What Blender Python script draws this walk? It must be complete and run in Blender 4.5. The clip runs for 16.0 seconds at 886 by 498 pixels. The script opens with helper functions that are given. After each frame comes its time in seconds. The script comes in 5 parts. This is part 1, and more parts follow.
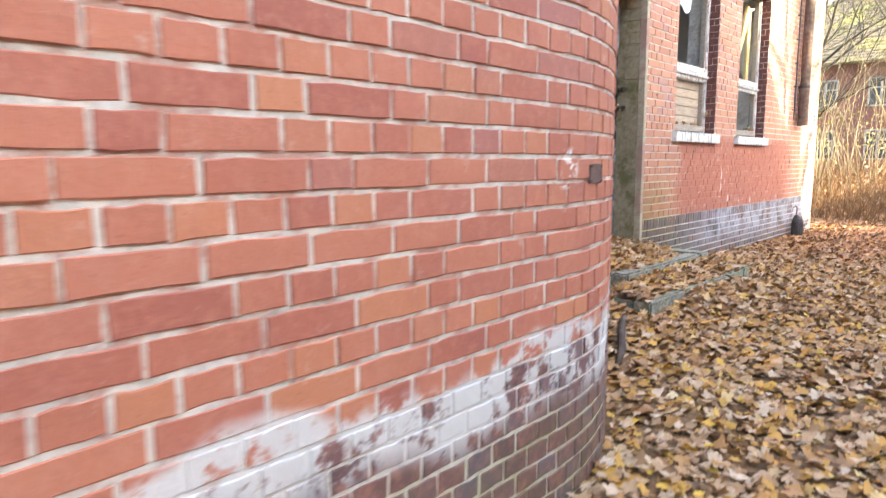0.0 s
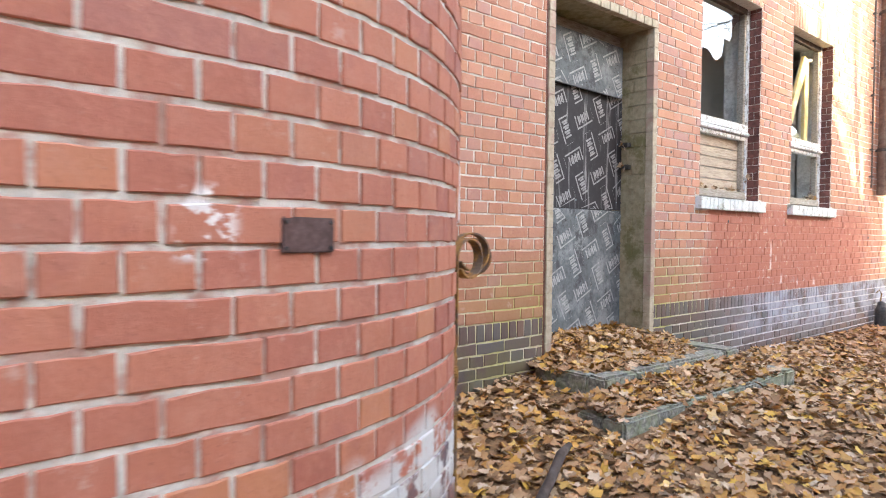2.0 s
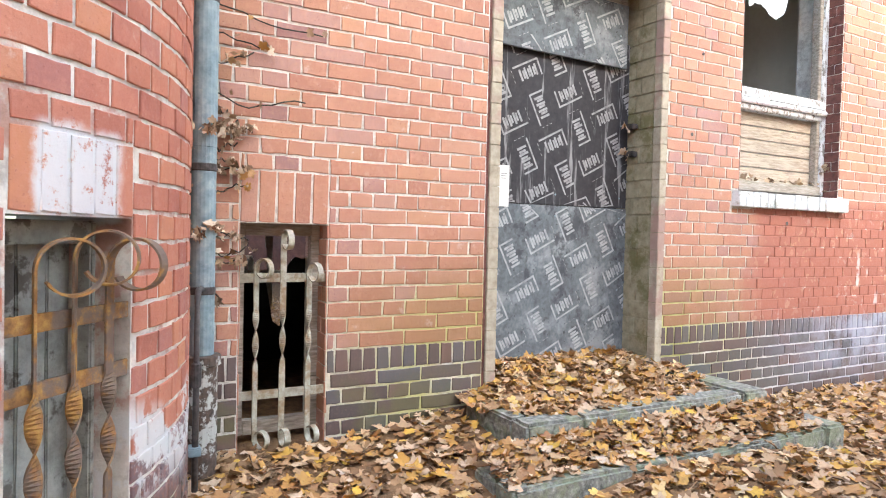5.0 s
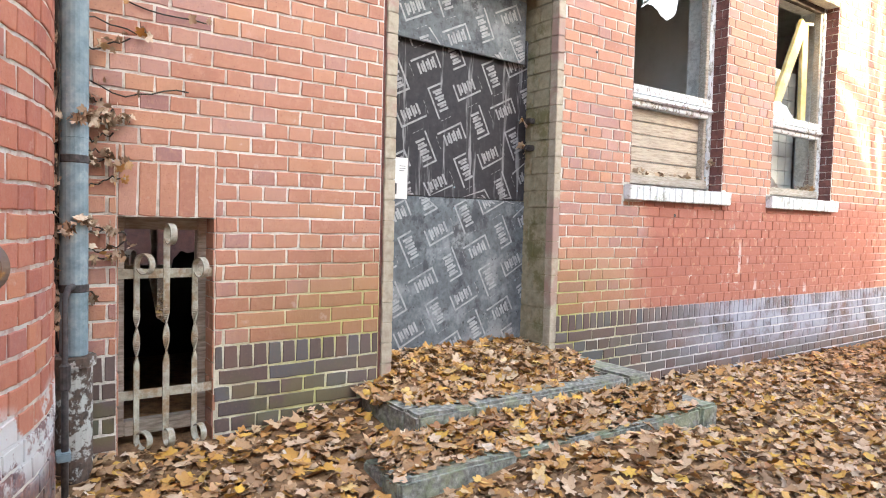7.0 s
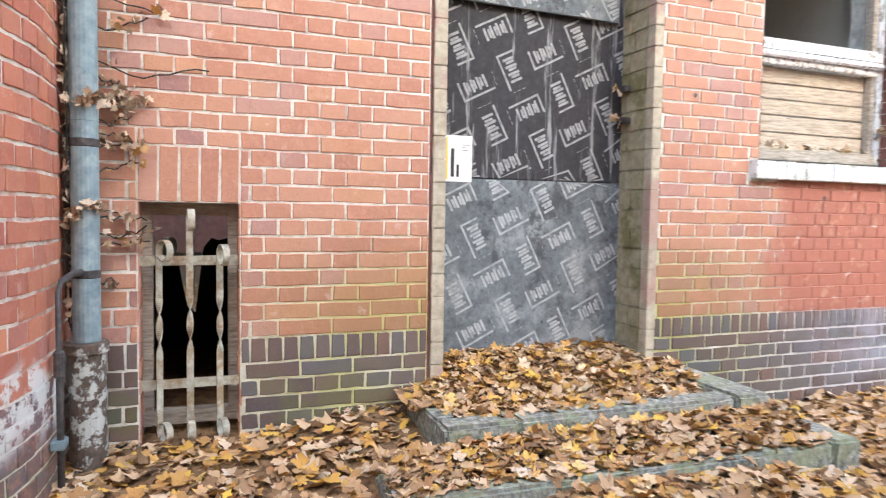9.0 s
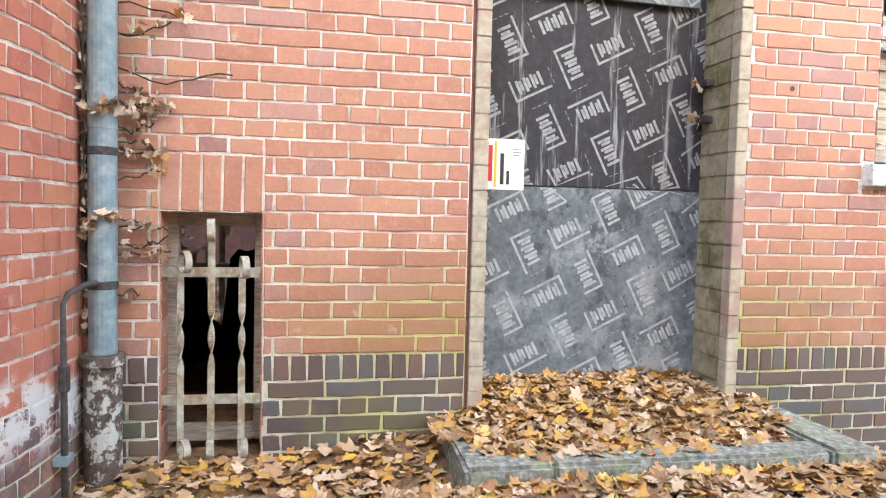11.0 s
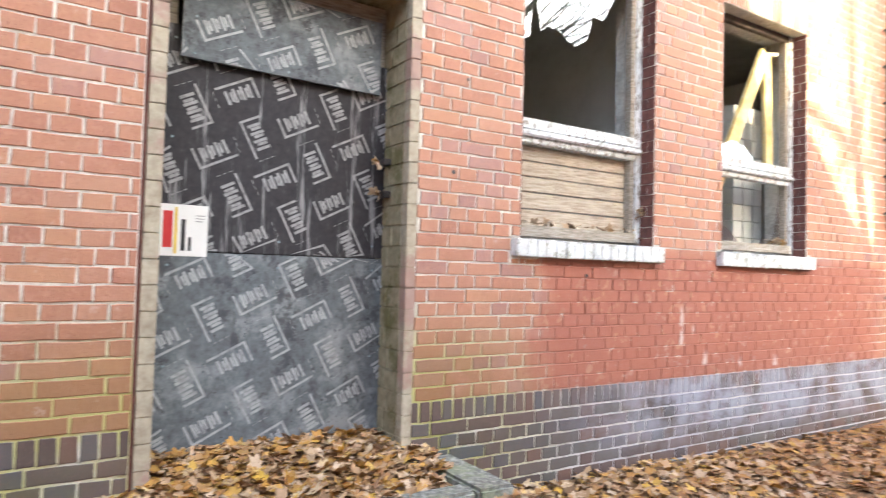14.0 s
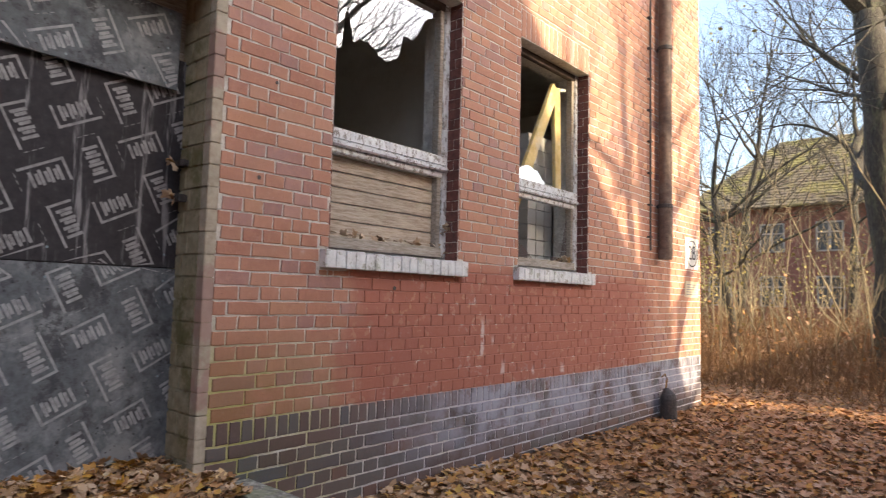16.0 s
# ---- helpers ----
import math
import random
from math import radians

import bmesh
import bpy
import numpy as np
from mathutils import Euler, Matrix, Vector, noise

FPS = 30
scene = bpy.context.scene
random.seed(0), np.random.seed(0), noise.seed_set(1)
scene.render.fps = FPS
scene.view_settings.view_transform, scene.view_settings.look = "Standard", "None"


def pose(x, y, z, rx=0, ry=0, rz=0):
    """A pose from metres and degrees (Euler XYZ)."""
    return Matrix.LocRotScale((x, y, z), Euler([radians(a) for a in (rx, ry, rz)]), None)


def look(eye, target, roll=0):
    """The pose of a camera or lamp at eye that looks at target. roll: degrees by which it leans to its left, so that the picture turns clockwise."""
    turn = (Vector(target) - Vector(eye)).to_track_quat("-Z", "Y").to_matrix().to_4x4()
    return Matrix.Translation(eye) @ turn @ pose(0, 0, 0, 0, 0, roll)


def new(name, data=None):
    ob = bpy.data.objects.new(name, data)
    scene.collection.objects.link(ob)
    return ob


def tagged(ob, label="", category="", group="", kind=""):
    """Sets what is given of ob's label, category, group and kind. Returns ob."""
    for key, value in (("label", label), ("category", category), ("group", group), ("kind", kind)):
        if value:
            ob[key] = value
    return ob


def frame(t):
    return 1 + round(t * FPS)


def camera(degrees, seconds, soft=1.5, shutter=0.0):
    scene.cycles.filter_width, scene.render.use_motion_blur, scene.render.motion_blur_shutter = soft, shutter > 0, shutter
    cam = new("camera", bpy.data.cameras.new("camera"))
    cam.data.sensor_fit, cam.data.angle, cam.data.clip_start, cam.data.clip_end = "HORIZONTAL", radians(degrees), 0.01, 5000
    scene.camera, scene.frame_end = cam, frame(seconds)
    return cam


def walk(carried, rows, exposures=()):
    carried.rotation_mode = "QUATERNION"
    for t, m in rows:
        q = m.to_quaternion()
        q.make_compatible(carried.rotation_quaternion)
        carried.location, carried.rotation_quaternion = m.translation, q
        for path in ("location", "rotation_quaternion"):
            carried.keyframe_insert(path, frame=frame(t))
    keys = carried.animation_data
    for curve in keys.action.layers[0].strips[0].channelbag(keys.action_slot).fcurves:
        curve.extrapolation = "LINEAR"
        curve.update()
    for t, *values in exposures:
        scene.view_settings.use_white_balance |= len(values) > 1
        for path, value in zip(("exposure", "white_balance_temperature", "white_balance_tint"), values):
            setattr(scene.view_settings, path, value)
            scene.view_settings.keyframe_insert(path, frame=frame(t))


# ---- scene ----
# ---------------- camera and walk ----------------
cam = camera(69.4, 16.0, soft=1.0, shutter=0.5)
PATH = [
    (0, (0.024, 0.182, 1.272), (-1.316, 1.642, 1.004), -0.3),
    (0.5, (-0.002, 0.589, 1.274), (-1.32, 2.085, 1.115), -0.2),
    (1, (-0.02, 0.964, 1.255), (-1.284, 2.511, 1.162), 0.4),
    (1.5, (0.028, 1.348, 1.257), (-1.355, 2.792, 1.203), -0.2),
    (2, (-0.019, 1.747, 1.231), (-1.544, 3.04, 1.186), 0.6),
    (2.5, (-0.026, 2.102, 1.241), (-1.579, 3.361, 1.21), 0.0),
    (3, (0.055, 2.534, 1.23), (-1.615, 3.634, 1.214), 0.1),
    (3.5, (0.06, 2.863, 1.197), (-1.66, 3.884, 1.191), 0.6),
    (5.8, (0.121, 3.371, 1.266), (-1.644, 4.31, 1.208), 1.4),
    (6, (0.136, 3.387, 1.249), (-1.605, 4.369, 1.196), 1.3),
    (6.5, (0.145, 3.426, 1.231), (-1.527, 4.521, 1.177), 1.0),
    (7, (0.184, 3.433, 1.29), (-1.451, 4.582, 1.206), 1.4),
    (7.5, (0.164, 3.521, 1.283), (-1.497, 4.63, 1.181), 1.3),
    (8, (0.071, 3.726, 1.288), (-1.624, 4.779, 1.159), 1.3),
    (8.5, (0.06, 3.947, 1.253), (-1.726, 4.839, 1.14), 0.9),
    (9, (0.094, 4.194, 1.246), (-1.783, 4.878, 1.137), 0.9),
    (9.5, (0.06, 4.395, 1.248), (-1.882, 4.861, 1.139), 1.2),
    (10, (-0.065, 4.557, 1.27), (-2.022, 4.954, 1.16), 1.5),
    (10.2, (-0.107, 4.578, 1.288), (-2.063, 4.979, 1.17), 1.4),
    (12.3, (-0.045, 4.638, 1.271), (-2.025, 4.918, 1.218), 1.6),
    (12.5, (-0.026, 4.698, 1.27), (-1.997, 5.036, 1.234), 1.5),
    (13, (0.018, 4.739, 1.323), (-1.883, 5.36, 1.312), 1.4),
    (13.5, (0.111, 4.883, 1.412), (-1.703, 5.724, 1.421), 1.6),
    (14, (0.134, 4.904, 1.376), (-1.565, 5.957, 1.454), 1.5),
    (14.5, (0.167, 4.926, 1.367), (-1.419, 6.14, 1.473), 1.4),
    (15, (0.17, 4.936, 1.341), (-1.338, 6.242, 1.479), 1.3),
    (15.5, (0.138, 4.918, 1.351), (-1.275, 6.325, 1.501), 1.7),
    (16, (0.084, 4.943, 1.329), (-1.229, 6.444, 1.483), 1.4),
]
EXPOSURES = [(0.0, 3.51, 6300, 5), (0.5, 3.67, 6300, 5), (1.0, 3.36, 6300, 5), (2.0, 3.39, 6300, 5), (3.0, 3.74, 6330, 4), (6.0, 3.75, 6330, 4), (6.5, 3.78, 6330, 4), (7.0, 3.55, 6330, 4), (8.0, 3.65, 6330, 4), (10.0, 3.75, 6330, 4), (12.5, 3.80, 6330, 4),
             (13.5, 3.60, 6330, 4), (14.5, 3.10, 6380, 7), (15.0, 2.70, 6580, 12), (15.5, 2.35, 6580, 12), (16.0, 2.05, 6580, 12)]
walk(cam, [(t, look(eye, target, roll)) for t, eye, target, roll in PATH], EXPOSURES)

# ---------------- world, sun ----------------
SUN_TO = Vector((0.86, 0.12, 0.36)).normalized()
world = bpy.data.worlds.new("sky")
scene.world = world
world.use_nodes = True
wn = world.node_tree
sky = wn.nodes.new("ShaderNodeTexSky")
sky.sky_type = "NISHITA"
sky.sun_disc = False
sky.sun_elevation = math.asin(SUN_TO.z)
sky.sun_rotation = math.atan2(SUN_TO.x, SUN_TO.y)
sky.dust_density = 3.8
sky.ozone_density = 0.5
back = wn.nodes["Background"]
back.inputs["Strength"].default_value = 0.15
wn.links.new(sky.outputs[0], back.inputs[0])
sun = new("sun", bpy.data.lights.new("sun", "SUN"))
sun.data.energy = 2.8
sun.data.angle = radians(0.6)
sun.data.color = (1.0, 0.80, 0.54)
sun.matrix_world = look(SUN_TO * 60, (0, 0, 0))

# ---------------- measures of the place ----------------
W = -3.04            # outer face of the long brick wall
CORNER = 13.91       # its far end
PL = 0.645           # top of the dark plinth
CO = 0.0806          # one course
TX, TCX, TCY, TR = -1.19, -2.69, 2.12, 1.5   # round-cornered wing: flat face, centre and radius of the corner
TCO = 0.0862         # its course
BW = (3.89, 4.325, 0.16, 1.28)      # barred cellar window: y0, y1, z0, z1
DOOR = (5.343, 6.622, 0.2, 3.0)
WIN1 = (7.445, 8.69, 1.60, 3.655)
WIN2 = (9.50, 10.73, 1.60, 3.655)
rng = random.Random(7)


def smooth(a, b, v):
    t = min(1.0, max(0.0, (v - a) / (b - a)))
    return t * t * (3 - 2 * t)


def ground_z(x, y):
    """Height of the leaf-covered soil: banked up against the wall near the stoop."""
    along = (1 - smooth(5.0, 12.5, y)) * (0.55 + 0.45 * (1 - smooth(4.6, 8.0, y))) * smooth(1.5, 3.9, y)
    bank = 0.215 * along * math.exp(-((min(0.0, W - x) if x > W else 0.0) / 1.45) ** 2)
    bank += 0.08 * math.exp(-((x + 1.95) / 0.5) ** 2) * smooth(5.0, 5.7, y) * (1 - smooth(6.3, 7.2, y))
    bank += 0.07 * math.exp(-((x + 2.98) / 0.30) ** 2 - ((y - 4.95) / 0.28) ** 2)
    far = 0.25 * smooth(17, 40, y)
    n = 0.03 * noise.noise(Vector((x * 0.8, y * 0.8, 0))) + 0.012 * noise.noise(Vector((x * 3, y * 3, 4)))
    return bank + far + n - 0.03


# ---------------- materials ----------------
class Nodes:
    def __init__(self, name):
        self.mat = bpy.data.materials.new(name)
        self.mat.use_nodes = True
        self.t = self.mat.node_tree
        self.b = self.t.nodes["Principled BSDF"]

    def put(self, target, value):
        if isinstance(value, bpy.types.NodeSocket):
            self.t.links.new(value, target)
        else:
            target.default_value = value

    def node(self, kind, ins=None, **props):
        n = self.t.nodes.new(kind)
        if "operation" in props:
            n.operation = props["operation"]
        if "use_clamp" in props:
            n.use_clamp = props["use_clamp"]
        if "interpolation_type" in props:
            n.interpolation_type = props["interpolation_type"]
        if "data_type" in props:
            n.data_type = props["data_type"]
        if "blend_type" in props:
            n.blend_type = props["blend_type"]
        for k, v in (ins or {}).items():
            self.put(n.inputs[k], v)
        return n

    def noise(self, scale, detail=4, rough=0.55, vec=None, out=0):
        n = self.node("ShaderNodeTexNoise", {"Scale": scale, "Detail": detail, "Roughness": rough})
        self.t.links.new(vec or self.pos(), n.inputs["Vector"])
        return n.outputs[out]

    def pos(self):
        return self.node("ShaderNodeNewGeometry").outputs["Position"]

    def obj(self):
        return self.node("ShaderNodeTexCoord").outputs["Object"]

    def axes(self):
        s = self.node("ShaderNodeSeparateXYZ", {0: self.pos()})
        return s.outputs[0], s.outputs[1], s.outputs[2]

    def math(self, op, a, b=0.0, clamp=False):
        n = self.node("ShaderNodeMath", {0: a, 1: b}, operation=op, use_clamp=clamp)
        return n.outputs[0]

    def band(self, v, a, b, lo=0.0, hi=1.0):
        return self.node("ShaderNodeMapRange", {0: v, 1: a, 2: b, 3: lo, 4: hi}, interpolation_type="SMOOTHSTEP").outputs[0]

    def ramp(self, v, stops, mode="LINEAR"):
        n = self.node("ShaderNodeValToRGB", {0: v})
        n.color_ramp.interpolation = mode
        e = n.color_ramp.elements
        while len(e) < len(stops):
            e.new(0.5)
        for el, (p, c) in zip(e, stops):
            el.position, el.color = p, (*c, 1)
        return n.outputs[0]

    def mix(self, f, a, b, blend="MIX"):
        n = self.node("ShaderNodeMix", data_type="RGBA", blend_type=blend)
        for sock, v in ((n.inputs[0], f), (n.inputs[6], a), (n.inputs[7], b)):
            if isinstance(v, tuple):
                v = (*v, 1)
            self.put(sock, v)
        return n.outputs[2]

    def times(self, *vals):
        r = vals[0]
        for v in vals[1:]:
            r = self.math("MULTIPLY", r, v)
        return r

    def done(self, colour, rough=0.8, bump=None, strength=0.3, dist=0.004, **more):
        self.put(self.b.inputs["Base Color"], (*colour, 1) if isinstance(colour, tuple) else colour)
        self.put(self.b.inputs["Roughness"], rough)
        for k, v in more.items():
            self.put(self.b.inputs[k.replace("_", " ")], v)
        if bump is not None:
            n = self.node("ShaderNodeBump", {"Strength": strength, "Distance": dist, "Height": bump})
            self.t.links.new(n.outputs[0], self.b.inputs["Normal"])
        return self.mat


def pick(m, single):
    if single:
        return m.node("ShaderNodeObjectInfo").outputs["Random"]
    return m.node("ShaderNodeNewGeometry").outputs["Random Per Island"]


def wall_stains(m, colour, mortar=False):
    """Algae by the door, the red overpainting under the windows, and lime streaks, on brick and mortar alike."""
    x, y, z = m.axes()
    n1 = m.noise(2.2, 5)
    n2 = m.noise(14, 4)
    algae = m.times(m.band(z, 1.30, 0.75), m.band(y, 4.0, 5.0), m.band(y, 8.0, 6.9), m.band(n1, 0.28, 0.52))
    green = (0.46, 0.45, 0.13) if mortar else (0.24, 0.145, 0.045)
    colour = m.mix(m.math("MULTIPLY", algae, 0.85 if mortar else 0.56), colour, green)
    if mortar:
        wash = m.times(m.band(y, 7.2, 8.7), m.band(z, 0.66, 0.60), m.band(n1, 0.22, 0.45))
        colour = m.mix(m.math("MULTIPLY", wash, 0.85), colour, (0.54, 0.535, 0.59))
    edge = m.math("ADD", y, m.math("MULTIPLY", m.math("SUBTRACT", n1, 0.5), 1.0))
    zed = m.math("ADD", z, m.math("MULTIPLY", m.math("SUBTRACT", n1, 0.5), 0.25))
    paint = m.times(m.band(edge, 7.45, 7.75), m.band(edge, 12.6, 11.6), m.band(z, 0.60, 0.66), m.band(zed, 1.62, 1.50))
    worn = m.band(n2, 0.66, 0.58)
    paint = m.times(paint, worn)
    colour = m.mix(m.math("MULTIPLY", paint, 0.90), colour, (0.37, 0.130, 0.088))
    for dy, top, low, half in ((9.02, 1.20, 0.90, 0.018), (9.16, 1.06, 1.0, 0.015), (9.30, 0.86, 0.74, 0.025), (9.75, 0.80, 0.70, 0.02), (10.25, 0.78, 0.68, 0.03)):
        drip = m.times(m.band(m.math("ABSOLUTE", m.math("SUBTRACT", m.math("ADD", y, m.math("MULTIPLY", n2, 0.05)), dy + 0.025)), half * 1.5, half * 0.6), m.band(z, low - 0.03, low), m.band(z, top, top - 0.1), m.band(n2, 0.35, 0.5))
        colour = m.mix(m.math("MULTIPLY", drip, 0.8), colour, (0.66, 0.60, 0.57))
    lime = m.times(m.band(m.noise(9, 6, 0.7), 0.62, 0.72), 0.35)
    colour = m.mix(lime, colour, (0.62, 0.52, 0.46))
    return colour


def brick_material(name, single, shift=0.0):
    m = Nodes(name)
    r = pick(m, single)
    base = m.ramp(r, [(0.0, (0.370, 0.164, 0.110)), (0.18, (0.427, 0.203, 0.131)), (0.40, (0.465, 0.243, 0.162)), (0.58, (0.408, 0.187, 0.122)),
                      (0.74, (0.484, 0.259, 0.150)), (0.86, (0.427, 0.243, 0.200)), (0.95, (0.361, 0.198, 0.175)), (1.0, (0.294, 0.153, 0.144))])
    big = m.noise(1.1, 3)
    base = m.mix(m.band(big, 0.35, 0.75, 0.0, 0.45), base, (0.46, 0.215, 0.145))
    fine = m.noise(45, 6, 0.7)
    base = m.mix(m.band(fine, 0.45, 0.75, 0.0, 0.42), base, (0.56, 0.34, 0.22))
    base = m.mix(m.band(m.noise(120, 3, 0.6), 0.60, 0.72, 0.0, 0.55), base, (0.16, 0.05, 0.04))
    base = m.mix(m.band(m.noise(7, 5, 0.65), 0.56, 0.76, 0.0, 0.45), base, (0.32, 0.11, 0.080))
    base = m.mix(m.band(m.noise(19, 5, 0.7), 0.50, 0.68, 0.0, 0.40), base, (0.52, 0.29, 0.21))
    base = m.mix(m.band(m.noise(28, 6, 0.75), 0.62, 0.74, 0.0, 0.6), base, (0.62, 0.50, 0.42))
    base = wall_stains(m, base)
    return m.done(base, m.band(fine, 0.3, 0.7, 0.55, 0.9), fine, 0.6, 0.005)


def clinker_material(name, single):
    m = Nodes(name)
    r = pick(m, single)
    base = m.ramp(r, [(0.0, (0.078, 0.062, 0.060)), (0.3, (0.125, 0.082, 0.070)), (0.55, (0.11, 0.105, 0.100)),
                      (0.75, (0.16, 0.090, 0.068)), (1.0, (0.095, 0.100, 0.112))])
    fine = m.noise(50, 6, 0.7)
    base = m.mix(m.band(fine, 0.45, 0.75, 0.0, 0.4), base, (0.24, 0.17, 0.15))
    x, y, z = m.axes()
    n = m.noise(3.0, 6, 0.7)
    haze = m.times(m.band(y, 7.5, 9.2), m.band(z, 0.02, 0.40), m.band(n, 0.34, 0.58))
    base = m.mix(m.math("MULTIPLY", haze, 0.88), base, (0.37, 0.385, 0.47))
    algae = m.times(m.band(y, 8.0, 6.0), m.band(m.noise(4, 4), 0.38, 0.62), m.band(z, 0.66, 0.3))
    base = m.mix(m.math("MULTIPLY", algae, 0.5), base, (0.13, 0.13, 0.045))
    return m.done(base, m.band(fine, 0.3, 0.7, 0.5, 0.85), fine, 0.4, 0.004)


def wing_stains(m, base, mortar=False):
    """The round wing: flaking limewash round its foot and green below it."""
    x, y, z = m.axes()
    n = m.noise(5.5, 7, 0.72)
    n2 = m.noise(1.6, 3)
    up = m.math("ADD", z, m.math("MULTIPLY", m.math("SUBTRACT", n2, 0.5), 0.42))
    white = m.times(m.band(up, 0.36, 0.50), m.band(up, 0.69, 0.63), m.band(n, 0.44, 0.51))
    green = m.times(m.band(z, 0.5, 0.25), m.band(n, 0.3, 0.6))
    base = m.mix(m.math("MULTIPLY", green, 0.75 if mortar else 0.35), base, (0.40, 0.43, 0.20) if mortar else (0.13, 0.12, 0.045))
    if mortar:
        smear = m.times(m.band(up, 1.72, 1.60), m.band(z, 0.55, 0.70), m.band(m.noise(7.5, 5, 0.7), 0.46, 0.60))
        base = m.mix(m.math("MULTIPLY", smear, 0.75), base, (0.37, 0.165, 0.115))
    base = m.mix(m.math("MULTIPLY", white, 0.92), base, (0.66, 0.67, 0.66))
    lintel = m.times(m.band(m.math("ADD", z, m.math("MULTIPLY", n, 0.05)), 1.275, 1.29), m.band(m.math("ADD", z, m.math("MULTIPLY", n, 0.08)), 1.545, 1.51), m.band(m.math("ADD", y, m.math("MULTIPLY", n, 0.06)), 3.20, 3.22), m.band(m.math("ADD", y, m.math("MULTIPLY", n, 0.06)), 3.40, 3.37), m.band(m.noise(26, 5, 0.75), 0.34, 0.46))
    base = m.mix(m.math("MULTIPLY", lintel, 0.90), base, (0.64, 0.65, 0.66))
    spot = m.times(m.band(y, 2.10, 2.14), m.band(y, 2.25, 2.21), m.band(z, 1.17, 1.19), m.band(z, 1.33, 1.30), m.band(m.noise(13, 4, 0.7), 0.50, 0.54))
    return m.mix(spot, base, (0.8, 0.76, 0.74))


def wing_brick_material(name, single, dark=False):
    m = Nodes(name)
    r = pick(m, single)
    if dark:
        base = m.ramp(r, [(0.0, (0.110, 0.068, 0.074)), (0.5, (0.172, 0.090, 0.086)), (1.0, (0.121, 0.105, 0.125))])
    else:
        base = m.ramp(r, [(0.0, (0.363, 0.121, 0.086)), (0.25, (0.443, 0.163, 0.102)), (0.5, (0.493, 0.195, 0.120)),
                          (0.75, (0.423, 0.153, 0.104)), (0.9, (0.513, 0.216, 0.114)), (1.0, (0.363, 0.143, 0.120))])
    fine = m.noise(40, 6, 0.7)
    base = m.mix(m.band(fine, 0.45, 0.75, 0.0, 0.4), base, (0.58, 0.28, 0.21))
    base = m.mix(m.band(m.noise(110, 3, 0.6), 0.62, 0.72, 0.0, 0.5), base, (0.20, 0.06, 0.05))
    base = m.mix(m.band(m.noise(6, 5, 0.65), 0.55, 0.78, 0.0, 0.5), base, (0.33, 0.11, 0.10))
    base = m.mix(m.band(m.noise(17, 5, 0.7), 0.48, 0.66, 0.0, 0.35), base, (0.53, 0.25, 0.17))
    base = m.mix(m.times(m.band(m.noise(11, 6, 0.75), 0.60, 0.70), 0.4), base, (0.62, 0.50, 0.43))
    base = wing_stains(m, base)
    return m.done(base, m.band(fine, 0.3, 0.7, 0.5, 0.85), fine, 0.6, 0.005)


def mortar_material(name, wing=False):
    m = Nodes(name)
    n = m.noise(30, 6, 0.7)
    base = m.ramp(n, [(0.25, (0.44, 0.42, 0.375)), (0.5, (0.66, 0.635, 0.575)), (0.8, (0.82, 0.80, 0.75))])
    base = m.mix(m.band(m.noise(5.0, 6, 0.75), 0.50, 0.66, 0.0, 0.6), base, (0.30, 0.25, 0.21))
    base = wing_stains(m, base, True) if wing else wall_stains(m, base, True)
    return m.done(base, 0.95, m.noise(160, 5, 0.7), 0.6, 0.004)


def noisy_material(name, colours, scale, rough=0.8, bump=0.4, dist=0.004, second=None, metal=0.0, obj=False, stretch=None, **more):
    """A surface of several tones: colours dark to light over grain, a second tone in larger patches."""
    m = Nodes(name)
    vec = m.obj() if obj else m.pos()
    if stretch:
        vec = m.node("ShaderNodeMapping", {"Vector": vec, "Scale": stretch}).outputs[0]
    g = m.noise(scale, 6, 0.65, vec)
    k = len(colours) - 1
    base = m.ramp(g, [(0.28 + 0.44 * i / k, c) for i, c in enumerate(colours)])
    if second:
        tone, sscale, lo, hi, amount = second
        base = m.mix(m.band(m.noise(sscale, 6, 0.7, vec), lo, hi, 0.0, amount), base, tone)
    return m.done(base, rough, g, bump, dist, Metallic=metal, **more)


M_BRICK1 = brick_material("brick_single", True)
M_BRICK = brick_material("brick_laid", False)
M_CLINK1 = clinker_material("clinker_single", True)
M_CLINK = clinker_material("clinker_laid", False)
M_WING1 = wing_brick_material("wing_brick_single", True)
M_WING = wing_brick_material("wing_brick_laid", False)
M_WINGD = wing_brick_material("wing_foot_brick", False, True)
M_MORTAR = mortar_material("mortar")
M_WMORTAR = mortar_material("wing_mortar", True)
M_STONE = noisy_material("mossy_concrete", [(0.06, 0.058, 0.047), (0.22, 0.215, 0.185), (0.48, 0.47, 0.41)], 30, 0.9, 1.0, 0.010, ((0.27, 0.30, 0.17), 7, 0.46, 0.60, 0.55))
M_SOIL = noisy_material("leaf_litter", [(0.08, 0.045, 0.022), (0.20, 0.11, 0.05), (0.32, 0.18, 0.08)], 16, 0.95, 0.9, 0.03, ((0.22, 0.125, 0.06), 4, 0.45, 0.65, 0.6))
M_ZINC = noisy_material("dull_zinc", [(0.13, 0.19, 0.215), (0.21, 0.285, 0.315), (0.29, 0.365, 0.39)], 22, 0.6, 0.35, 0.003, ((0.37, 0.42, 0.43), 9, 0.52, 0.66, 0.6), 0.05)
M_IRON = noisy_material("flaking_iron", [(0.035, 0.028, 0.024), (0.09, 0.065, 0.05), (0.15, 0.10, 0.07)], 30, 0.8, 0.7, 0.004, ((0.48, 0.49, 0.46), 9, 0.50, 0.56, 0.95))
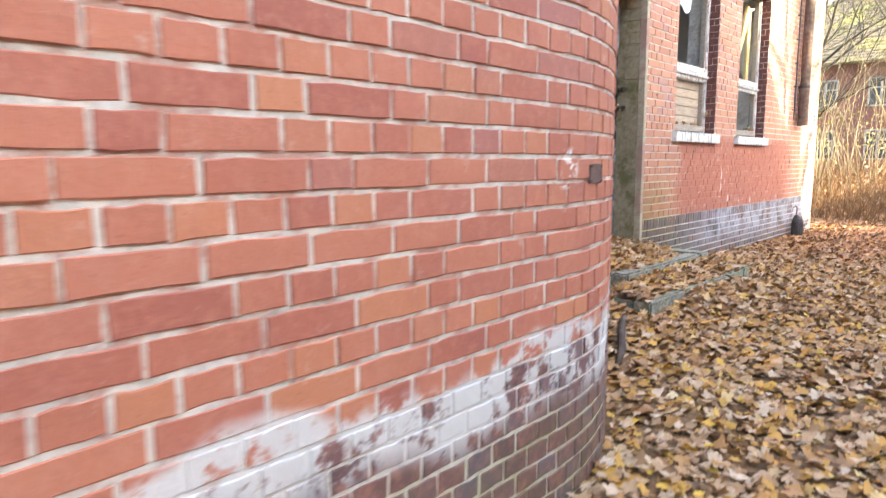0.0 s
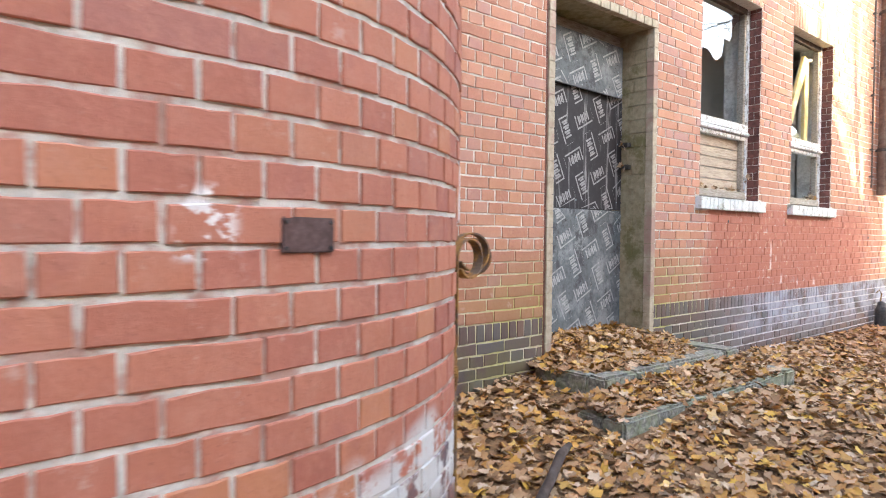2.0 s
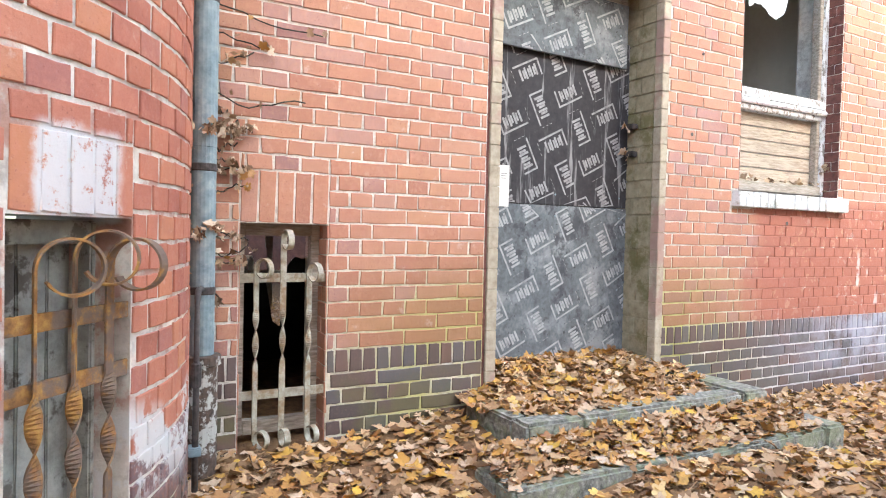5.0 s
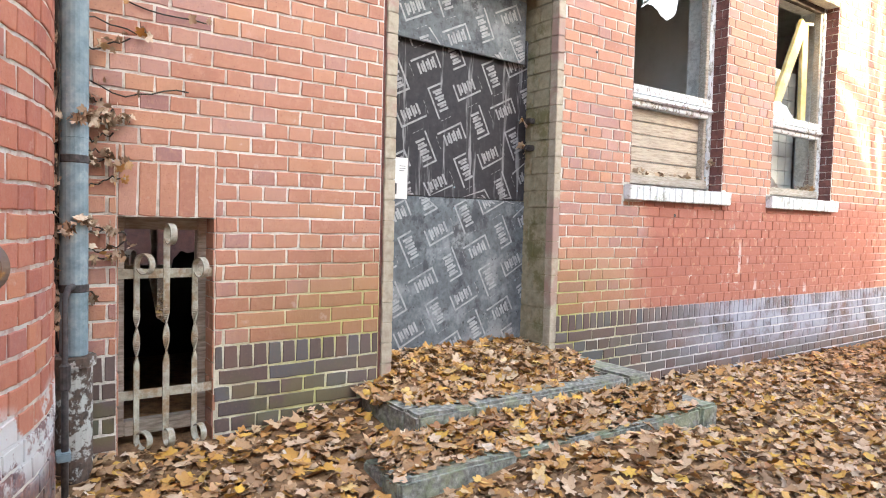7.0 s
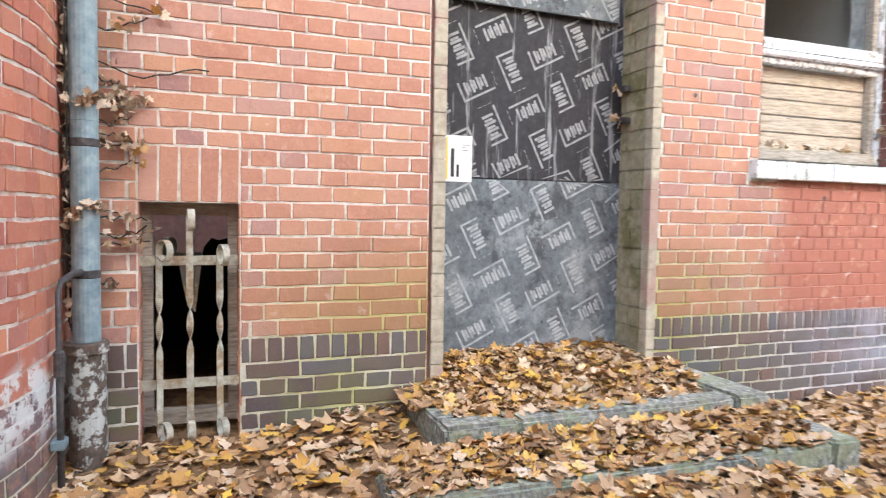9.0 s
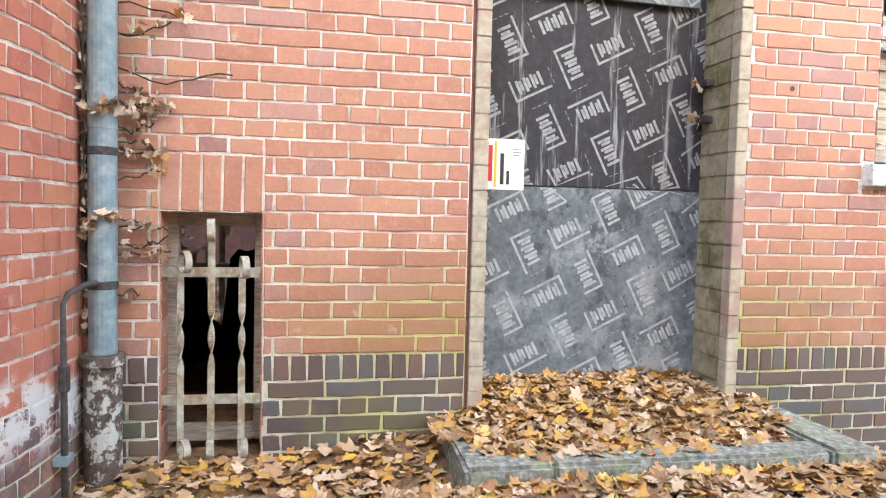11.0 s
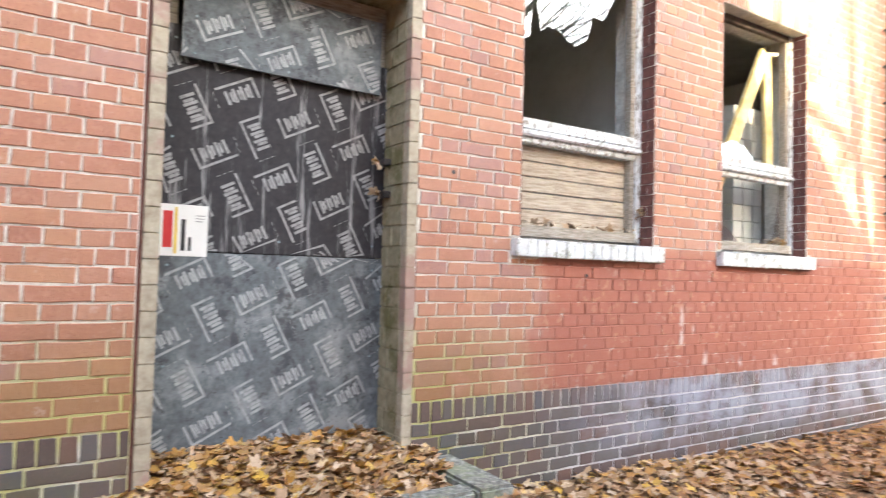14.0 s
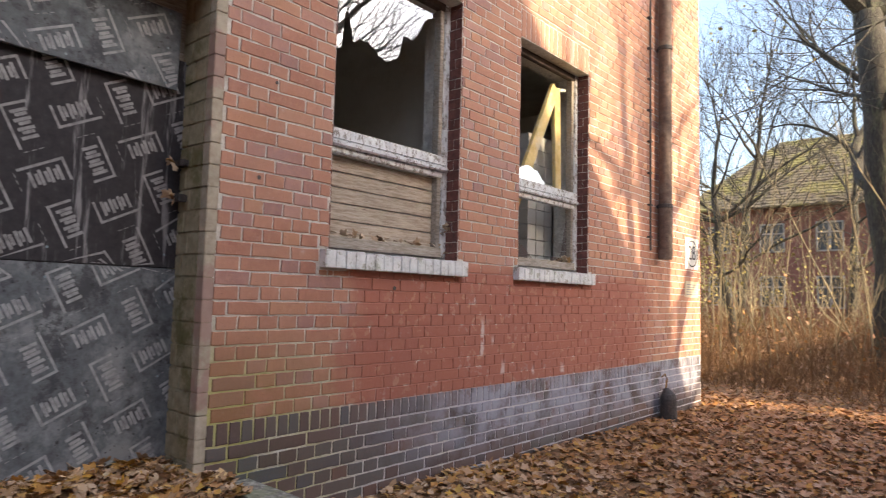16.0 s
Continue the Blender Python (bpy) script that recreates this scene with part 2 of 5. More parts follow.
M_RUST = noisy_material("rusty_iron", [(0.10, 0.05, 0.025), (0.30, 0.15, 0.045), (0.50, 0.29, 0.07)], 25, 0.9, 0.8, 0.004, ((0.14, 0.11, 0.095), 8, 0.44, 0.57, 0.85))
M_RUSTPIPE = noisy_material("brown_pipe_paint", [(0.07, 0.045, 0.035), (0.13, 0.085, 0.065), (0.19, 0.13, 0.10)], 18, 0.7, 0.4, 0.003, ((0.26, 0.22, 0.18), 5, 0.5, 0.7, 0.6))
M_PALE = noisy_material("pale_painted_iron", [(0.20, 0.18, 0.13), (0.36, 0.34, 0.27), (0.48, 0.47, 0.40)], 30, 0.6, 0.5, 0.004, ((0.24, 0.16, 0.085), 11, 0.48, 0.62, 0.85))
M_DARKIRON = noisy_material("dark_iron", [(0.02, 0.018, 0.018), (0.05, 0.045, 0.045), (0.10, 0.085, 0.08)], 40, 0.65, 0.4, 0.003)
M_PAINTWOOD = noisy_material("peeling_white_paint", [(0.50, 0.51, 0.52), (0.68, 0.70, 0.71), (0.78, 0.80, 0.81)], 14, 0.65, 0.6, 0.005, ((0.20, 0.175, 0.15), 26, 0.50, 0.60, 0.9), stretch=(1, 1, 0.6))
M_GREYWOOD = noisy_material("weathered_wood", [(0.16, 0.13, 0.10), (0.32, 0.28, 0.23), (0.45, 0.41, 0.36)], 9, 0.85, 0.6, 0.004, stretch=(6, 1.2, 9))
M_DARKWOOD = noisy_material("dark_brown_wood", [(0.03, 0.02, 0.017), (0.07, 0.05, 0.04), (0.13, 0.10, 0.085)], 12, 0.9, 0.6, 0.004)
M_FLAKE = noisy_material("flaking_grey_paint", [(0.20, 0.20, 0.18), (0.34, 0.35, 0.32), (0.48, 0.49, 0.45)], 12, 0.85, 0.8, 0.008, ((0.10, 0.085, 0.07), 7, 0.52, 0.6, 0.85))
M_PLANK = noisy_material("pine_plank", [(0.22, 0.165, 0.12), (0.42, 0.35, 0.27), (0.56, 0.49, 0.40)], 5, 0.8, 0.8, 0.004, ((0.13, 0.075, 0.045), 3.2, 0.61, 0.67, 0.85), stretch=(3, 1.6, 16))
M_YELLOW = noisy_material("yellowed_wood", [(0.42, 0.30, 0.10), (0.62, 0.48, 0.20), (0.72, 0.60, 0.32)], 6, 0.7, 0.3, 0.003, ((0.7, 0.66, 0.55), 4, 0.5, 0.7, 0.6))
M_SILL = noisy_material("flaking_white_sill", [(0.50, 0.51, 0.50), (0.70, 0.72, 0.72), (0.80, 0.82, 0.83)], 24, 0.8, 0.8, 0.007, ((0.27, 0.27, 0.20), 12, 0.54, 0.62, 0.75))
M_BEIGE = noisy_material("beige_facing", [(0.20, 0.175, 0.11), (0.30, 0.265, 0.175), (0.39, 0.35, 0.25)], 18, 0.85, 0.5, 0.004, ((0.13, 0.12, 0.04), 3, 0.48, 0.62, 0.8))
M_EDGE = noisy_material("beige_edge_brick", [(0.30, 0.25, 0.18), (0.42, 0.37, 0.28), (0.52, 0.47, 0.37)], 16, 0.85, 0.5, 0.004, ((0.36, 0.22, 0.19), 1.6, 0.50, 0.60, 0.75))
M_SHADEBRICK = noisy_material("shaded_red_brick", [(0.075, 0.030, 0.026), (0.14, 0.054, 0.043), (0.22, 0.09, 0.07)], 20, 0.85, 0.6, 0.004)
M_PLASTER = noisy_material("dirty_limewash", [(0.58, 0.555, 0.50), (0.70, 0.675, 0.62), (0.76, 0.735, 0.68)], 3, 0.9, 0.2, 0.003)
M_TILE = noisy_material("old_white_tile", [(0.50, 0.50, 0.46), (0.60, 0.60, 0.56)], 4, 0.3, 0.05, 0.001)
M_FLOORIN = noisy_material("dusty_floor", [(0.08, 0.07, 0.06), (0.18, 0.16, 0.14)], 5, 0.9, 0.4, 0.01)
M_DARKROOM = noisy_material("painted_dark_room", [(0.012, 0.011, 0.010), (0.03, 0.028, 0.025)], 4, 0.95, 0.3, 0.01)
M_BARK = noisy_material("bark", [(0.018, 0.016, 0.013), (0.045, 0.040, 0.032), (0.09, 0.08, 0.065)], 12, 0.95, 1.0, 0.03, ((0.12, 0.14, 0.07), 3, 0.5, 0.7, 0.5), stretch=(3, 3, 0.6))
M_TWIG = noisy_material("dry_stem", [(0.10, 0.08, 0.05), (0.25, 0.20, 0.12), (0.40, 0.34, 0.20)], 1.2, 0.9, 0.2, 0.003)
M_BRUSH = noisy_material("brown_brush", [(0.08, 0.045, 0.022), (0.18, 0.10, 0.045), (0.30, 0.18, 0.085)], 2, 0.95, 0.2, 0.003)
M_ROOF = noisy_material("mossy_roof_tile", [(0.09, 0.075, 0.06), (0.16, 0.13, 0.09), (0.24, 0.21, 0.12)], 5, 0.9, 0.5, 0.01, ((0.26, 0.24, 0.06), 0.6, 0.45, 0.6, 0.75))
M_FARBRICK = noisy_material("far_brick", [(0.12, 0.055, 0.045), (0.19, 0.09, 0.07), (0.26, 0.13, 0.10)], 9, 0.9, 0.3, 0.01)
M_FARWHITE = noisy_material("far_frame", [(0.20, 0.20, 0.20), (0.32, 0.32, 0.32)], 4, 0.7, 0.1)
M_FARGLASS = noisy_material("dim_pane", [(0.03, 0.035, 0.04), (0.08, 0.09, 0.10)], 3, 0.2, 0.05)
M_SIGN = noisy_material("enamel_white", [(0.74, 0.74, 0.72), (0.80, 0.80, 0.79)], 9, 0.35, 0.05, 0.001)
M_INK = noisy_material("black_ink", [(0.02, 0.02, 0.022), (0.04, 0.04, 0.045)], 20, 0.5, 0.05, 0.001)
M_CREAM = noisy_material("cream_plate", [(0.52, 0.47, 0.34), (0.62, 0.57, 0.43)], 12, 0.6, 0.1, 0.001)
M_RED = noisy_material("red_print", [(0.55, 0.03, 0.035), (0.62, 0.05, 0.05)], 20, 0.5, 0.05, 0.001)
M_YEL = noisy_material("yellow_print", [(0.75, 0.50, 0.03), (0.80, 0.58, 0.06)], 20, 0.5, 0.05, 0.001)
M_PLATE = noisy_material("brown_plate", [(0.045, 0.025, 0.025), (0.10, 0.055, 0.05), (0.17, 0.11, 0.10)], 40, 0.6, 0.5, 0.003)


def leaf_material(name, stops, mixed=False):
    """Leaves of several colours; mixed: red-brown grows along the wall, painting in the shade there."""
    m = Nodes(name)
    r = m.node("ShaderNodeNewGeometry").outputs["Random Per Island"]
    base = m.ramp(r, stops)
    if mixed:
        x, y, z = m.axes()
        # shade of the far litter, put into the leaf colour
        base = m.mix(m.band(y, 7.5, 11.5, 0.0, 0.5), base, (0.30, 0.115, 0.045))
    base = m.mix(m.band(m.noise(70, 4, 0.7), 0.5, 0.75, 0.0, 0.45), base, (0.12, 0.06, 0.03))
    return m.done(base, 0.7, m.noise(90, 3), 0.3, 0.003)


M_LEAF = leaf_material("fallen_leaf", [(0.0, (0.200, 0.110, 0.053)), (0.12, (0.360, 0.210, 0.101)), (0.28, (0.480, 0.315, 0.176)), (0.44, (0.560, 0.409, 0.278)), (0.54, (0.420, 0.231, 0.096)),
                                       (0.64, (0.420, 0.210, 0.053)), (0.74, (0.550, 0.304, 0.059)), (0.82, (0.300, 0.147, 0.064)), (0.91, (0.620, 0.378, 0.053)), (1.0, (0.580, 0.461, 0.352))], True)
M_DRYLEAF = leaf_material("withered_leaf", [(0.0, (0.20, 0.11, 0.06)), (0.3, (0.38, 0.26, 0.16)), (0.65, (0.54, 0.42, 0.30)), (0.9, (0.62, 0.51, 0.38)), (1.0, (0.50, 0.25, 0.05))])
M_YLEAF = leaf_material("yellowing_leaf", [(0.0, (0.17, 0.15, 0.035)), (0.5, (0.27, 0.22, 0.05)), (1.0, (0.34, 0.26, 0.08))])


def sheet_material(name, dark):
    m = Nodes(name)
    g = m.noise(24, 6, 0.7)
    if dark:
        base = m.ramp(g, [(0.3, (0.022, 0.021, 0.024)), (0.6, (0.045, 0.043, 0.048)), (0.85, (0.09, 0.088, 0.092))])
        streak = m.noise(3.0, 5, 0.7, m.node("ShaderNodeMapping", {"Vector": m.pos(), "Scale": (1, 4.5, 0.35)}).outputs[0])
        base = m.mix(m.band(streak, 0.55, 0.66, 0.0, 0.8), base, (0.30, 0.30, 0.31))
    else:
        base = m.ramp(g, [(0.3, (0.075, 0.085, 0.095)), (0.6, (0.15, 0.168, 0.182)), (0.85, (0.28, 0.305, 0.32))])
        base = m.mix(m.band(m.noise(3.2, 6, 0.7), 0.48, 0.66, 0.0, 0.7), base, (0.31, 0.335, 0.345))
        base = m.mix(m.band(m.noise(4.0, 6, 0.78), 0.53, 0.63, 0.0, 0.8), base, (0.055, 0.058, 0.064))
        base = m.mix(m.band(m.noise(38, 3, 0.6), 0.64, 0.70, 0.0, 0.8), base, (0.035, 0.036, 0.04))
    return m.done(base, m.band(g, 0.3, 0.7, 0.55, 0.8), g, 0.2, 0.002, Specular_IOR_Level=0.25)


M_SHEETD = sheet_material("black_film_board", True)
M_SHEETG = sheet_material("greyed_film_board", False)
M_MARKD = noisy_material("grey_print", [(0.13, 0.13, 0.135), (0.27, 0.27, 0.275), (0.36, 0.36, 0.365)], 30, 0.6, 0.1, 0.001)
M_MARKG = noisy_material("faded_print", [(0.17, 0.18, 0.19), (0.33, 0.345, 0.355), (0.43, 0.445, 0.455)], 22, 0.6, 0.1, 0.001)


def glass_material(name, gloss):
    m = Nodes(name)
    out = m.t.nodes["Material Output"]
    clear = m.node("ShaderNodeBsdfTransparent", {"Color": (0.80, 0.84, 0.84, 1)})
    shine = m.node("ShaderNodeBsdfGlossy", {"Color": (0.95, 0.96, 0.97, 1), "Roughness": 0.02})
    mixer = m.node("ShaderNodeMixShader", {0: gloss, 1: clear.outputs[0], 2: shine.outputs[0]})
    m.t.links.new(mixer.outputs[0], out.inputs[0])
    return m.mat


M_GLASS = glass_material("window_glass", 0.45)


# ---------------- building helpers ----------------
def mesh_from(name, verts, faces, material, smooth_shade=False):
    me = bpy.data.meshes.new(name)
    me.from_pydata([tuple(v) for v in verts], [], faces)
    me.materials.append(material)
    if smooth_shade:
        me.polygons.foreach_set("use_smooth", [True] * len(me.polygons))
    me.update()
    return me


def thing(name, me, label="", category="", group="", kind="", parent=None):
    ob = new(name, me)
    if parent is not None:
        ob.parent = parent
    return tagged(ob, label, category, group, kind)


def part(name, bm, material, parent, label=""):
    me = bpy.data.meshes.new(name)
    bm.to_mesh(me)
    bm.free()
    me.materials.append(material)
    return thing(name, me, label, parent=parent)


def base_empty(name, at, label, category, group="", kind=""):
    ob = new(name)
    ob.empty_display_size = 0.1
    ob.location = at
    return tagged(ob, label, category, group, kind)


def box_bm(x0, x1, y0, y1, z0, z1, bevel=0.004, rough=0.0, seed=0, cuts=0):
    bm = bmesh.new()
    bmesh.ops.create_cube(bm, size=1)
    for v in bm.verts:
        v.co = Vector((x0 + (v.co.x + 0.5) * (x1 - x0), y0 + (v.co.y + 0.5) * (y1 - y0), z0 + (v.co.z + 0.5) * (z1 - z0)))
    if bevel:
        bmesh.ops.bevel(bm, geom=bm.edges[:], offset=bevel, segments=2, affect="EDGES")
    if cuts:
        bmesh.ops.subdivide_edges(bm, edges=[e for e in bm.edges if e.calc_length() > 0.05], cuts=cuts, use_grid_fill=True)
    if rough:
        for v in bm.verts:
            v.co += rough * noise.noise_vector(v.co * 9 + Vector((seed, 0, 0)))
    return bm


def child_box(name, parent, material, box, bevel=0.004, rough=0.0, label="", cuts=0):
    """A box in world measures under a parent that stands at its own base."""
    bm = box_bm(*box, bevel, rough, len(bpy.data.objects), cuts)
    o = parent.matrix_basis.translation if parent else Vector()
    bmesh.ops.translate(bm, verts=bm.verts, vec=-o)
    return part(name, bm, material, parent, label)


def tube(points, radii, sides=6, closed=True):
    """Verts and faces of a tube along points."""
    verts, faces = [], []
    pts = [Vector(p) for p in points]
    ref = Vector((0, 0, 1))
    for i, p in enumerate(pts):
        d = (pts[min(i + 1, len(pts) - 1)] - pts[max(i - 1, 0)]).normalized()
        a = d.cross(ref if abs(d.z) < 0.95 else Vector((1, 0, 0))).normalized()
        b = d.cross(a)
        for k in range(sides):
            t = 2 * math.pi * k / sides
            verts.append(p + radii[i] * (a * math.cos(t) + b * math.sin(t)))
    for i in range(len(pts) - 1):
        for k in range(sides):
            faces.append((i * sides + k, i * sides + (k + 1) % sides, (i + 1) * sides + (k + 1) % sides, (i + 1) * sides + k))
    if closed:
        faces.append(tuple(range(sides - 1, -1, -1)))
        n = (len(pts) - 1) * sides
        faces.append(tuple(n + k for k in range(sides)))
    return verts, faces


class Pile:
    """Collects many small pieces into one mesh."""
    def __init__(self):
        self.v, self.f = [], []

    def add(self, verts, faces):
        n = len(self.v)
        self.v.extend(verts)
        self.f.extend(tuple(i + n for i in f) for f in faces)

    def mesh(self, name, material, smooth_shade=False):
        return mesh_from(name, self.v, self.f, material, smooth_shade)


# ---------------- brickwork ----------------
RIM = ((-1, -1), (-0.35, -1), (0.35, -1), (1, -1), (1, 1), (0.35, 1), (-0.35, 1), (-1, 1))


def brick_shape(w, h, depth=0.014, c=0.0028, jit=0.0):
    """A brick's face in its own plane: x along, z up, y outwards (negative y is the front)."""
    def ring(d, y):
        r = []
        for (sx, sz), (jx, jz) in zip(RIM, wear):
            r.append(Vector((sx * (w / 2 - d) + jx, y, sz * (h / 2 - d) + jz)))
        return r
    wear = [(rng.uniform(-jit, jit), rng.uniform(-jit, jit)) for _ in RIM]
    verts = ring(0, depth) + ring(0, c * 0.8)
    wear = [(a + rng.uniform(-jit, jit) * 0.4, b + rng.uniform(-jit, jit) * 0.4) for a, b in wear]
    verts += ring(c, 0)
    faces = [(16, 17, 18, 19, 20, 21, 22, 23)]
    for k in range(8):
        n = (k + 1) % 8
        faces += [(k, n, 8 + n, 8 + k), (8 + k, 8 + n, 16 + n, 16 + k)]
    return verts, faces


def courses(z0, z1, pitch, start, length, kind, off):
    """Bricks of one face as (u0, u1, z0, z1): a course of headers, then one of stretchers with some headers."""
    r = random.Random(int(off * 991) + 3)
    k0 = int(math.floor((z0 - start) / pitch))
    k1 = int(math.ceil((z1 - start) / pitch))
    out = []
    for k in range(k0, k1):
        a, b = start + k * pitch, start + (k + 1) * pitch
        u = -0.26 + (k % 4) * 0.065 + off
        row = k % 2
        while u < length:
            if kind == "headers":
                w = 0.13
            elif row == 0:
                w = 0.13 if r.random() < 0.86 else 0.26
            else:
                w = 0.26 if r.random() < 0.68 else 0.13
            out.append((max(u, 0.0), min(u + w, length), max(a, z0), min(b, z1), w))
            u += w
    return [o for o in out if o[1] - o[0] > 0.03 and o[3] - o[2] > 0.02]


def cut(rects, holes):
    """Takes openings (u0, u1, z0, z1) out of the bricks."""
    for h in holes:
        res = []
        for u0, u1, z0, z1, w in rects:
            if u1 <= h[0] or u0 >= h[1] or z1 <= h[2] or z0 >= h[3]:
                res.append((u0, u1, z0, z1, w))
                continue
            over = min(z1, h[3]) - max(z0, h[2])
            if over < 0.7 * (z1 - z0):
                if u0 < h[0] - 0.03:
                    res.append((u0, h[0], z0, z1, w))
                if u1 > h[1] + 0.03:
                    res.append((h[1], u1, z0, z1, w))
                m0, m1 = max(u0, h[0]), min(u1, h[1])
                if z1 > h[3]:
                    res.append((m0, m1, h[3], z1, w))
                elif z0 < h[2]:
                    res.append((m0, m1, z0, h[2], w))
            else:
                if u0 < h[0] - 0.03:
                    res.append((u0, h[0], z0, z1, w))
                if u1 > h[1] + 0.03:
                    res.append((h[1], u1, z0, z1, w))
        rects = res
    return rects


def lay(rects, place, parent, m_single, m_joined, pick_single, stuff_label, joint=0.0122, proud=0.0, joint_at=None):
    """Lays bricks on a face. place(u, z) gives the pose of a brick whose front looks along -y."""
    shapes = {}
    pile = Pile()
    count = 0
    r = random.Random(len(rects))
    for u0, u1, z0, z1, w in rects:
        gap = joint_at((u0 + u1) / 2, (z0 + z1) / 2) if joint_at else joint
        bw, bh = u1 - u0 - gap, z1 - z0 - gap
        if bw < 0.012 or bh < 0.012:
            continue
        m = place((u0 + u1) / 2, (z0 + z1) / 2)
        shift = Matrix.Translation((r.uniform(-0.0015, 0.0015), r.uniform(-0.0025, 0.0025) - proud, r.uniform(-0.001, 0.001)))
        tilt = pose(0, 0, 0, r.uniform(-0.5, 0.5), r.uniform(-0.5, 0.5), r.uniform(-0.5, 0.5))
        m = m @ shift @ tilt
        if count < 300 and pick_single((u0 + u1) / 2, (z0 + z1) / 2):
            key = (round(bw, 3), round(bh, 3), r.randrange(3) if abs(bw - 0.119) < 0.002 or abs(bw - 0.249) < 0.002 else 0)
            if key not in shapes:
                v, f = brick_shape(key[0], key[1], jit=0.0028)
                shapes[key] = mesh_from("brick", v, f, m_single)
            ob = new("brick", shapes[key])
            ob.parent = parent
            ob.matrix_basis = m
            count += 1
        else:
            v, f = brick_shape(bw, bh, jit=0.0028)
            pile.add([m @ p for p in v], f)
    if pile.f:
        thing("brick_courses", pile.mesh("brick_courses", m_joined), stuff_label, kind="stuff", parent=parent)


def wall_boxes(boxes, name, material, label, kind="structure", bevel=0.0):
    pile = Pile()
    for x0, x1, y0, y1, z0, z1 in boxes:
        v = [Vector((x, y, z)) for x in (x0, x1) for y in (y0, y1) for z in (z0, z1)]
        pile.add(v, [(0, 1, 3, 2), (4, 6, 7, 5), (0, 4, 5, 1), (2, 3, 7, 6), (0, 2, 6, 4), (1, 5, 7, 3)])
    return thing(name, pile.mesh(name, material), label, name.split("_")[0], kind=kind)


# ---------------- the long wall ----------------
TOPZ = 7.2
BACK = W - 0.0052
INNER = W - 0.40
cols = [(3.3, BW[0]), (BW[0], BW[1]), (BW[1], DOOR[0] - 0.087), (DOOR[0] - 0.087, DOOR[1] + 0.065), (DOOR[1] + 0.065, WIN1[0]),
        (WIN1[0], WIN1[1]), (WIN1[1], WIN2[0]), (WIN2[0], WIN2[1]), (WIN2[1], CORNER)]
holes_of = {1: BW, 3: (0, 0, DOOR[2], DOOR[3] + 0.07), 5: WIN1, 7: WIN2}
boxes = []
for i, (a, b) in enumerate(cols):
    if i in holes_of:
        h = holes_of[i]
        boxes += [(INNER, BACK, a, b, -0.6, h[2]), (INNER, BACK, a, b, h[3], TOPZ)]
    else:
        boxes.append((INNER, BACK, a, b, -0.6, TOPZ))
wall_main = wall_boxes(boxes, "wall_main", M_MORTAR, "long red brick wall with light mortar and dark clinker plinth")
gable = wall_boxes([(-11.0, INNER, CORNER - 0.4, CORNER - 0.002, -0.6, TOPZ)], "wall_end", M_MORTAR, "end wall of the brick building")


def place_main(u, z):
    return Matrix.Translation((W, 3.3 + u, z)) @ pose(0, 0, 0, 0, 0, 90)


def as_holes(*rects):
    return [(a - 3.3, b - 3.3, c, d) for a, b, c, d in rects]


LEN = CORNER - 3.3
holes = as_holes((BW[0], BW[1], BW[2], 1.535), (DOOR[0] - 0.087, DOOR[1] + 0.066, 0, DOOR[3] + 0.07), (WIN1[0], WIN1[1], WIN1[2] - 0.10, 3.91), (WIN2[0], WIN2[1], WIN2[2] - 0.10, 3.91),
                 (WIN1[0] - 0.07, WIN1[1] + 0.07, 1.49, 1.625), (WIN2[0] - 0.07, WIN2[1] + 0.07, 1.49, 1.625))
red = cut(courses(PL, TOPZ, CO, PL, LEN, "mixed", 0.03), holes)


def near_main(u, z):
    y = 3.3 + u
    return (4.3 < y < 5.3 and z < 2.05) or (6.68 < y < 7.45 and z < 1.75)


lay(red, place_main, wall_main, M_BRICK1, M_BRICK, near_main, "red facing bricks laid in courses",
    joint_at=lambda u, z: 0.0055 if 4.5 < u < 8.4 and z < 1.5 else 0.0108)
dark = cut(courses(-0.3, PL - 0.122, CO, PL - 0.122 - 0.0806 * 6, LEN, "mixed", 0.07), holes)
soldiers = cut([(i * 0.0765, (i + 1) * 0.0765, PL - 0.122, PL, 0.0765) for i in range(int(LEN / 0.0765))], holes)


def near_plinth(u, z):
    return 4.3 < 3.3 + u < 9.5 and z > 0.1


lay(dark, place_main, wall_main, M_CLINK1, M_CLINK, near_plinth, "dark clinker bricks of the plinth")
lay(soldiers, place_main, wall_main, M_CLINK1, M_CLINK, near_plinth, "upright clinker bricks capping the plinth", 0.0115)
# upright bricks over the cellar window and the two windows
n = 5
step = (BW[1] - BW[0]) / n
lay([(BW[0] - 3.3 + i * step, BW[0] - 3.3 + (i + 1) * step, BW[3], 1.535, step) for i in range(n)], place_main, wall_main, M_BRICK1, M_BRICK, lambda u, z: True, "")
for wy0, wy1, _, wz in (WIN1, WIN2):
    n = 16
    step = (wy1 - wy0) / n
    lay([(wy0 - 3.3 + i * step, wy0 - 3.3 + (i + 1) * step, wz, 3.91, step) for i in range(n)], place_main, wall_main, M_BRICK1, M_BRICK, lambda u, z: True, "")


